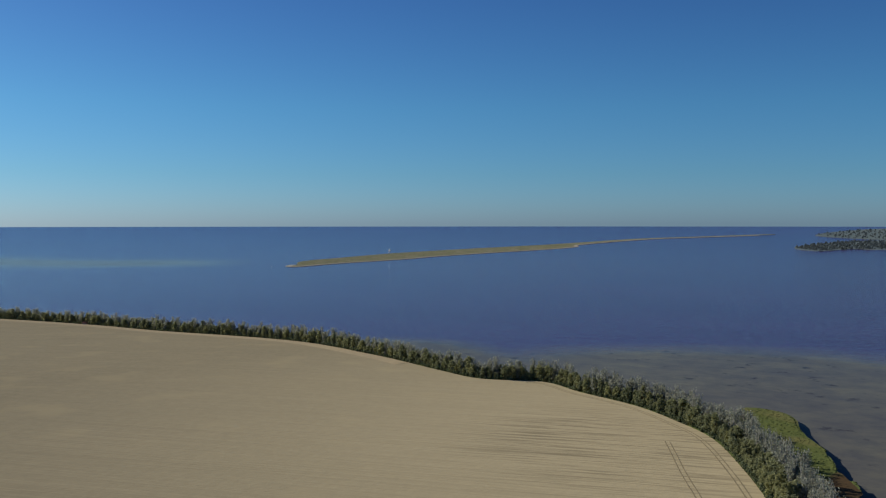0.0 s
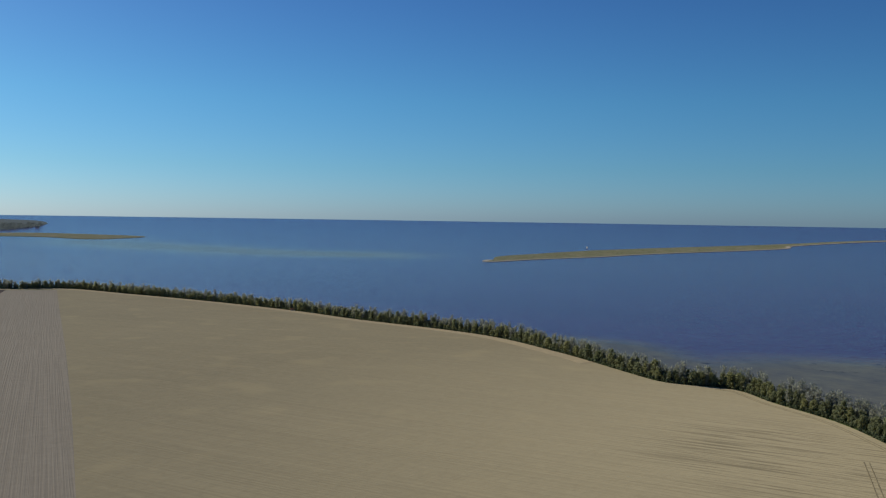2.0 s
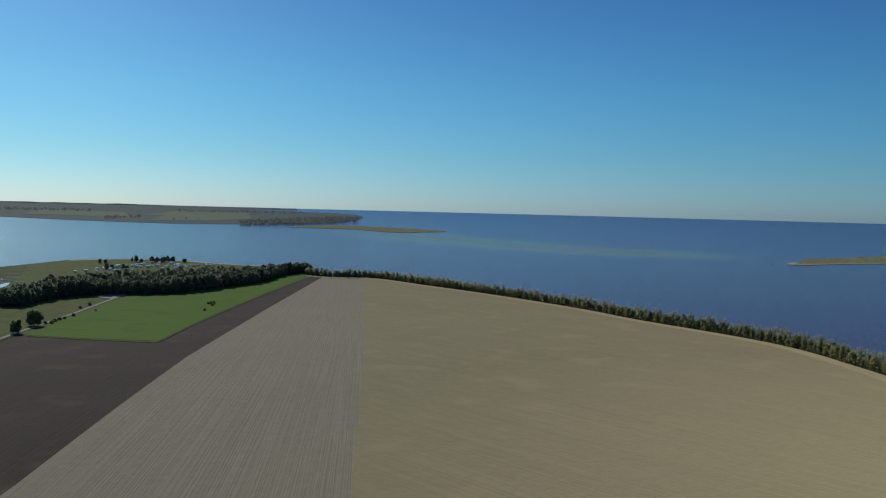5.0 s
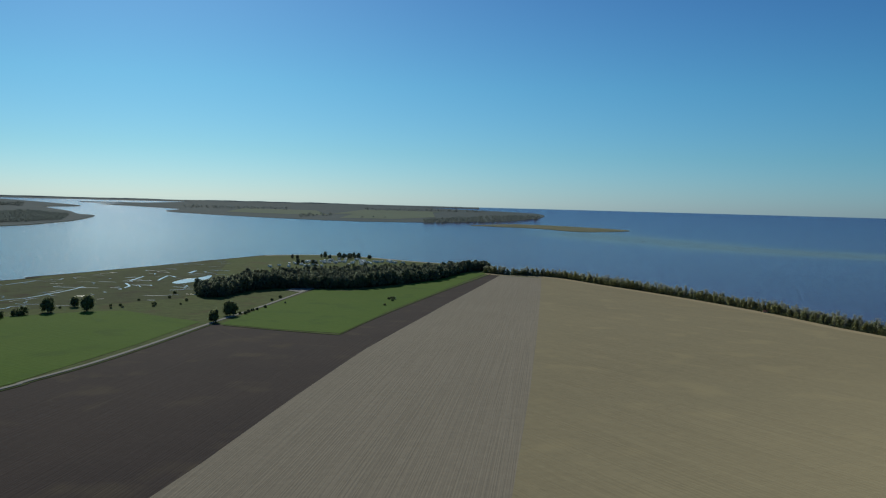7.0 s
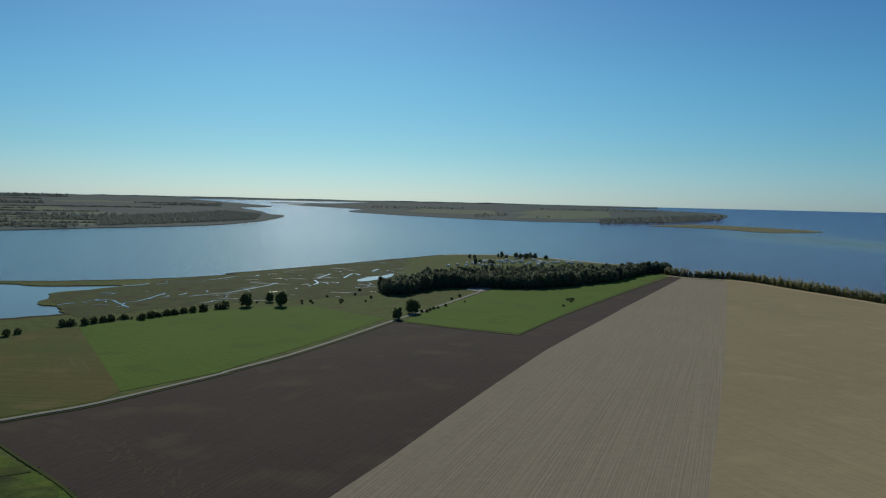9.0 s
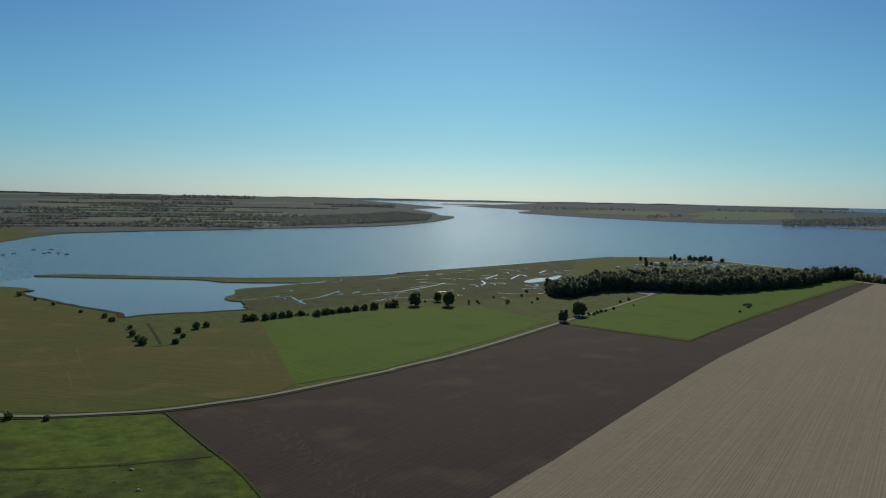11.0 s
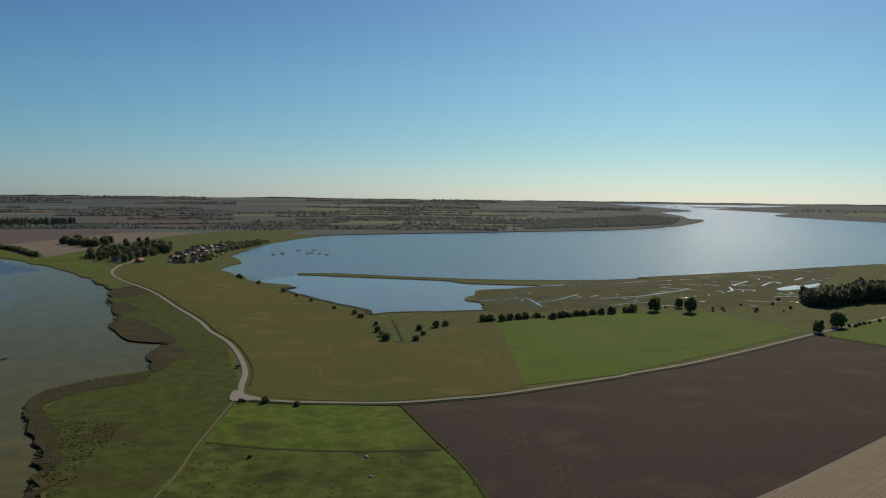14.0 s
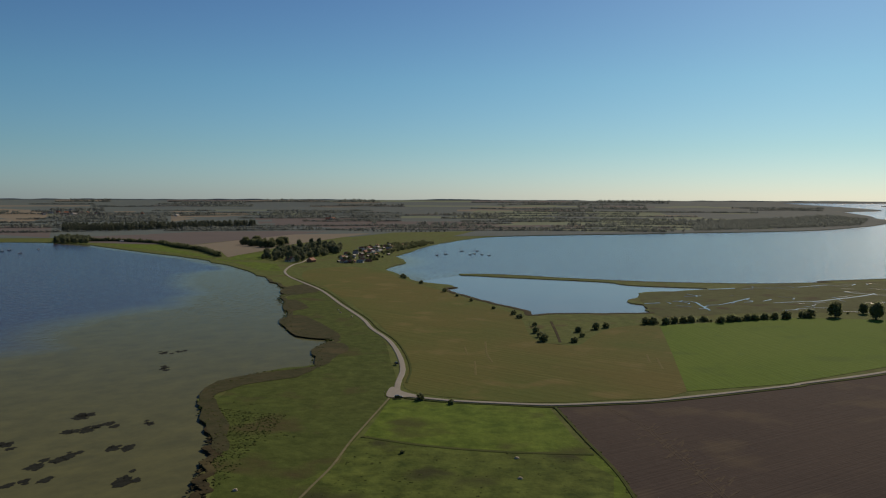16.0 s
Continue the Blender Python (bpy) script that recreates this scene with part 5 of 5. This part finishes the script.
def make_car():
    """A dark estate car: shell, glasshouse, wheels and lamps."""
    c = new("car")
    prof = ((-2.2, 0.35), (-2.2, 0.85), (-2.0, 0.98), (-0.95 - 1.0, 1.0), (0.95, 0.98), (2.0, 0.82), (2.2, 0.6), (2.2, 0.35))
    for name_, pts, half, mat in (("body", prof, 0.88, M_BLACKCAR), ("cabin", ((-2.0, 0.97), (-1.75, 1.46), (0.2, 1.5), (1.0, 0.97)), 0.74, M_GLASS), ("roof", ((-1.78, 1.45), (-1.7, 1.54), (0.15, 1.56), (0.25, 1.47)), 0.72, M_BLACKCAR)):
        bm = bmesh.new()
        a = [bm.verts.new((x, -half, z)) for x, z in pts]
        b = [bm.verts.new((x, half, z)) for x, z in pts]
        bm.faces.new(a)
        bm.faces.new(b[::-1])
        for i in range(len(pts)):
            bm.faces.new((a[i], b[i], b[(i + 1) % len(pts)], a[(i + 1) % len(pts)]))
        bmesh.ops.recalc_face_normals(bm, faces=bm.faces)
        bmesh.ops.bevel(bm, geom=bm.edges[:], offset=0.05, segments=2, affect="EDGES")
        part(name_, bm, mat, c)
    for x in (-1.4, 1.4):
        for side in (-1, 1):
            bm = bmesh.new()
            bmesh.ops.create_cone(bm, cap_ends=True, segments=16, radius1=0.33, radius2=0.33, depth=0.22, matrix=Matrix.Translation((x, side * 0.8, 0.33)) @ Matrix.Rotation(math.pi / 2, 4, "X"))
            part("wheel", bm, M_TYRE, c)
    for side in (-0.6, 0.6):
        boxed("headlight", M_WHITE, c, 2.12, 2.22, side - 0.18, side + 0.18, 0.6, 0.75)
    return park(c)


def put(model, x, y, turn, label, category, group="", size=1.0, z=None):
    m = Matrix.Translation((x, y, ground_z(x, y) if z is None else z)) @ Matrix.Rotation(radians(turn), 4, "Z") @ Matrix.Scale(size, 4)
    return tagged(copy_thing(model, m), label, category, group)


HOUSES = [make_house("house", 10, 7.5, 2.7, 5.6, M_WALL, M_REDROOF), make_house("house", 9, 7, 2.6, 5.0, M_BRICK, M_REDROOF), make_house("house", 11, 7, 2.6, 4.8, M_WALL, M_GREYROOF)]
HOUSE_LABELS = ("pale rendered village house with red tile roof", "red brick village house with brown roof", "pale low village house with grey roof")
for i, (x, y) in enumerate([(-1394, -238), (-1394, -226), (-1396, -211), (-1420, -201), (-1481, -256), (-1498, -242), (-1512, -228), (-1528, -214), (-1616, -256), (-1650, -244), (-1668, -231), (-1704, -224), (-1756, -268), (-1795, -257), (-1797, -241), (-1839, -230), (-1583, -267), (-1760, -212), (-1411, -332), (-1402, -294)]):
    k = (0, 1, 2, 1, 0, 2)[i % 6]
    put(HOUSES[k], x, y, 62 + (i % 3) * 8 + (90 if i % 5 == 4 else 0), HOUSE_LABELS[k], "house", "village houses", 1.0 if i < 18 else 1.4)
for i, (x, y) in enumerate([(-3369, -1828), (-3436, -1835), (-3503, -1842), (-3470, -1789), (-3404, -1721), (-3508, -1717), (-3441, -1645), (-3606, -1839), (-3392, -676), (-3394, -656), (-3456, -1313), (-3552, -1500)]):
    k = (0, 2, 1)[i % 3]
    put(HOUSES[k], x, y, 40 + 31 * i, ("distant pale farmhouse with red roof", "distant red brick farmhouse", "distant pale farm building with grey roof")[k], "house", "distant village", 1.8)
CABINS = [make_house("holiday_cabin", 7, 5, 2.2, 3.6, M_WALL, M_REDROOF), make_house("holiday_cabin", 6.5, 4.5, 2.2, 3.4, M_WOODEN, M_GREYROOF), make_house("holiday_cabin", 7, 5, 2.2, 3.5, M_WHITE, M_PALEROOF)]
for i, (x, y) in enumerate(random.sample(fill([(-1357, -246), (-1386, -191), (-1638, -188), (-1909, -182), (-1997, -234), (-1855, -286), (-1567, -276)], 17), 46)):
    k = i % 3
    put(CABINS[k], x, y, 60 + 90 * (i % 2), ("small pale holiday cabin with red roof", "small dark wooden cabin with grey roof", "small white holiday cabin with pale roof")[k], "cabin", "holiday cabins", random.uniform(0.9, 1.2))
put(HOUSES[0], *[(-387, 932)][0], 20, "small pale hut at the edge of the tree belt", "hut", "", 0.5)
CARAVAN = make_caravan()
for i, (x, y) in enumerate([(-1204, 958), (-1225, 992), (-1246, 1027), (-1245, 1044), (-1218, 1044), (-1193, 1043), (-1167, 1044), (-1155, 1053), (-1141, 1059), (-1169, 958), (-1178, 983), (-1154, 983), (-1140, 994), (-1126, 1002), (-1151, 810), (-1167, 839), (-1218, 949), (-1220, 934)] + random.sample(fill([(-1113, 913), (-1116, 1074), (-1201, 1103), (-1260, 1040), (-1224, 921), (-1144, 814)], 13), 44)):
    put(CARAVAN, x, y, 30 + 37 * i, "white touring caravan on the grass camp site", "caravan", "camp site caravans", random.uniform(1.1, 1.5))
for i, (x, y) in enumerate([(-2014, -964), (-2012, -951), (-2036, -950), (-2009, -924), (-2033, -923), (-1981, -879)]):
    put(CARAVAN, x, y, 100 + 9 * i, "white caravan parked by the far bay", "caravan", "bay caravans", 1.5)
SMALL_BOAT, YACHT = make_boat("boat", 8.0, False), make_boat("sailing_boat", 11.0, True)
for i, (x, y) in enumerate([(-1599, -101), (-1635, -87), (-1730, -61), (-1632, -40), (-1651, -33), (-1739, -31), (-1637, -18), (-1608, -4)]):
    put(SMALL_BOAT, x, y, 50 + 21 * (i % 3), "small dark boat moored in the calm bay", "boat", "moored boats", 1.0, bowl(math.hypot(x, y)))
for i, (x, y) in enumerate([(-1611, -953), (-1646, -958), (-1558, -885), (-1677, -915)]):
    put(SMALL_BOAT, x, y, 130 + 15 * i, "small dark boat moored off the landing", "boat", "boats at the landing", 1.1, bowl(math.hypot(x, y)))
_s = [(-199, 3134), (-435, 2180)]
put(YACHT, *_s[0], 25, "white yacht under sail beyond the island", "sailing boat", "", 0.75, bowl(math.hypot(*_s[0])))
put(make_boat("motor_boat", 7.0, False), *_s[1], 100, "small boat off the tip of the island", "boat", "", 1.1, bowl(math.hypot(*_s[1])))
CAR = make_car()
_c = [(-444, -31), (-538, -44)]
put(CAR, *_c[0], 100, "dark car parked at the road bend", "car", "cars on the road", 1.0, ground_z(*_c[0]) + 0.42)
put(CAR, *_c[1], 205, "dark car driving along the bay road", "car", "cars on the road", 1.0, ground_z(*_c[1]) + 0.45)


def signpost(x, y):
    s = new("signpost")
    s.location = (x, y, ground_z(x, y))
    bm = bmesh.new()
    limb(bm, (0, 0, -0.2), (0, 0, 3.0), 0.06, 0.05, 8)
    part("post", bm, M_HULL, s)
    boxed("board", M_WALL, s, -0.5, 0.5, -0.08, -0.03, 2.3, 2.9, bevel=0.02)
    return tagged(s, "small road sign on a dark post at the bend", "sign")


signpost(_c[0][0] - 3.5, _c[0][1] - 8)

# seaweed lying on the shallow bed
M_SEAWEED = field_mat("seaweed", (0.016, 0.019, 0.018), (0.026, 0.030, 0.024), 0, 0.0, 3.0, 0.2)
_weeds = [(x + random.gauss(0, 3.5), y + random.gauss(0, 3.5)) for x, y in [(-371, -174), (-336, -158), (-322, -160), (-346, -140), (-389, -147), (-578, -202), (-573, -212), (-380, -164), (-346, -192), (-299, -157), (-308, -117), (-397, -182), (-518, -192)] for _ in range(4)]
for i, (x, y) in enumerate(_weeds):
    size = random.uniform(1.0, 3.6)
    ring = []
    for k in range(40):
        a = 2 * math.pi * k / 40
        r = size * (1 + 0.55 * noise.noise(Vector((1.6 * math.cos(a) + 9 * i, 1.6 * math.sin(a), 0.3))) + 0.35 * noise.noise(Vector((4 * math.cos(a), 4 * math.sin(a) + 7 * i, 2))))
        ring.append((x + 1.5 * r * math.cos(a + i), y + 0.9 * r * math.sin(a + i)))
    land("seaweed_patch", ring, -0.78, M_SEAWEED, "dark ragged patch of seaweed in the shallows", "seaweed")
# large pale stones in the rough pasture
def stone(x, y, size):
    bm = bmesh.new()
    bmesh.ops.create_icosphere(bm, subdivisions=2, radius=size)
    for v in bm.verts:
        v.co *= 1 + 0.3 * noise.noise(v.co * 1.3 / size + Vector((x, y, 0)))
        v.co.z = max(-0.2, v.co.z * 0.7)
    me = bpy.data.meshes.new("boulder")
    bm.to_mesh(me)
    bm.free()
    me.materials.append(M_SAND)
    ob = new("boulder", me)
    ob.location = (x, y, ground_z(x, y) + 0.2)
    tagged(ob, "pale field stone lying in the rough grass", "stone", "field stones")


for x, y in [(-338, 31), (-312, 32), (-293, -73), (-802, -133), (-783, -127), (-759, -112)]:
    stone(x, y, 1.1)


for o in MODELS:
    bpy.data.objects.remove(o)
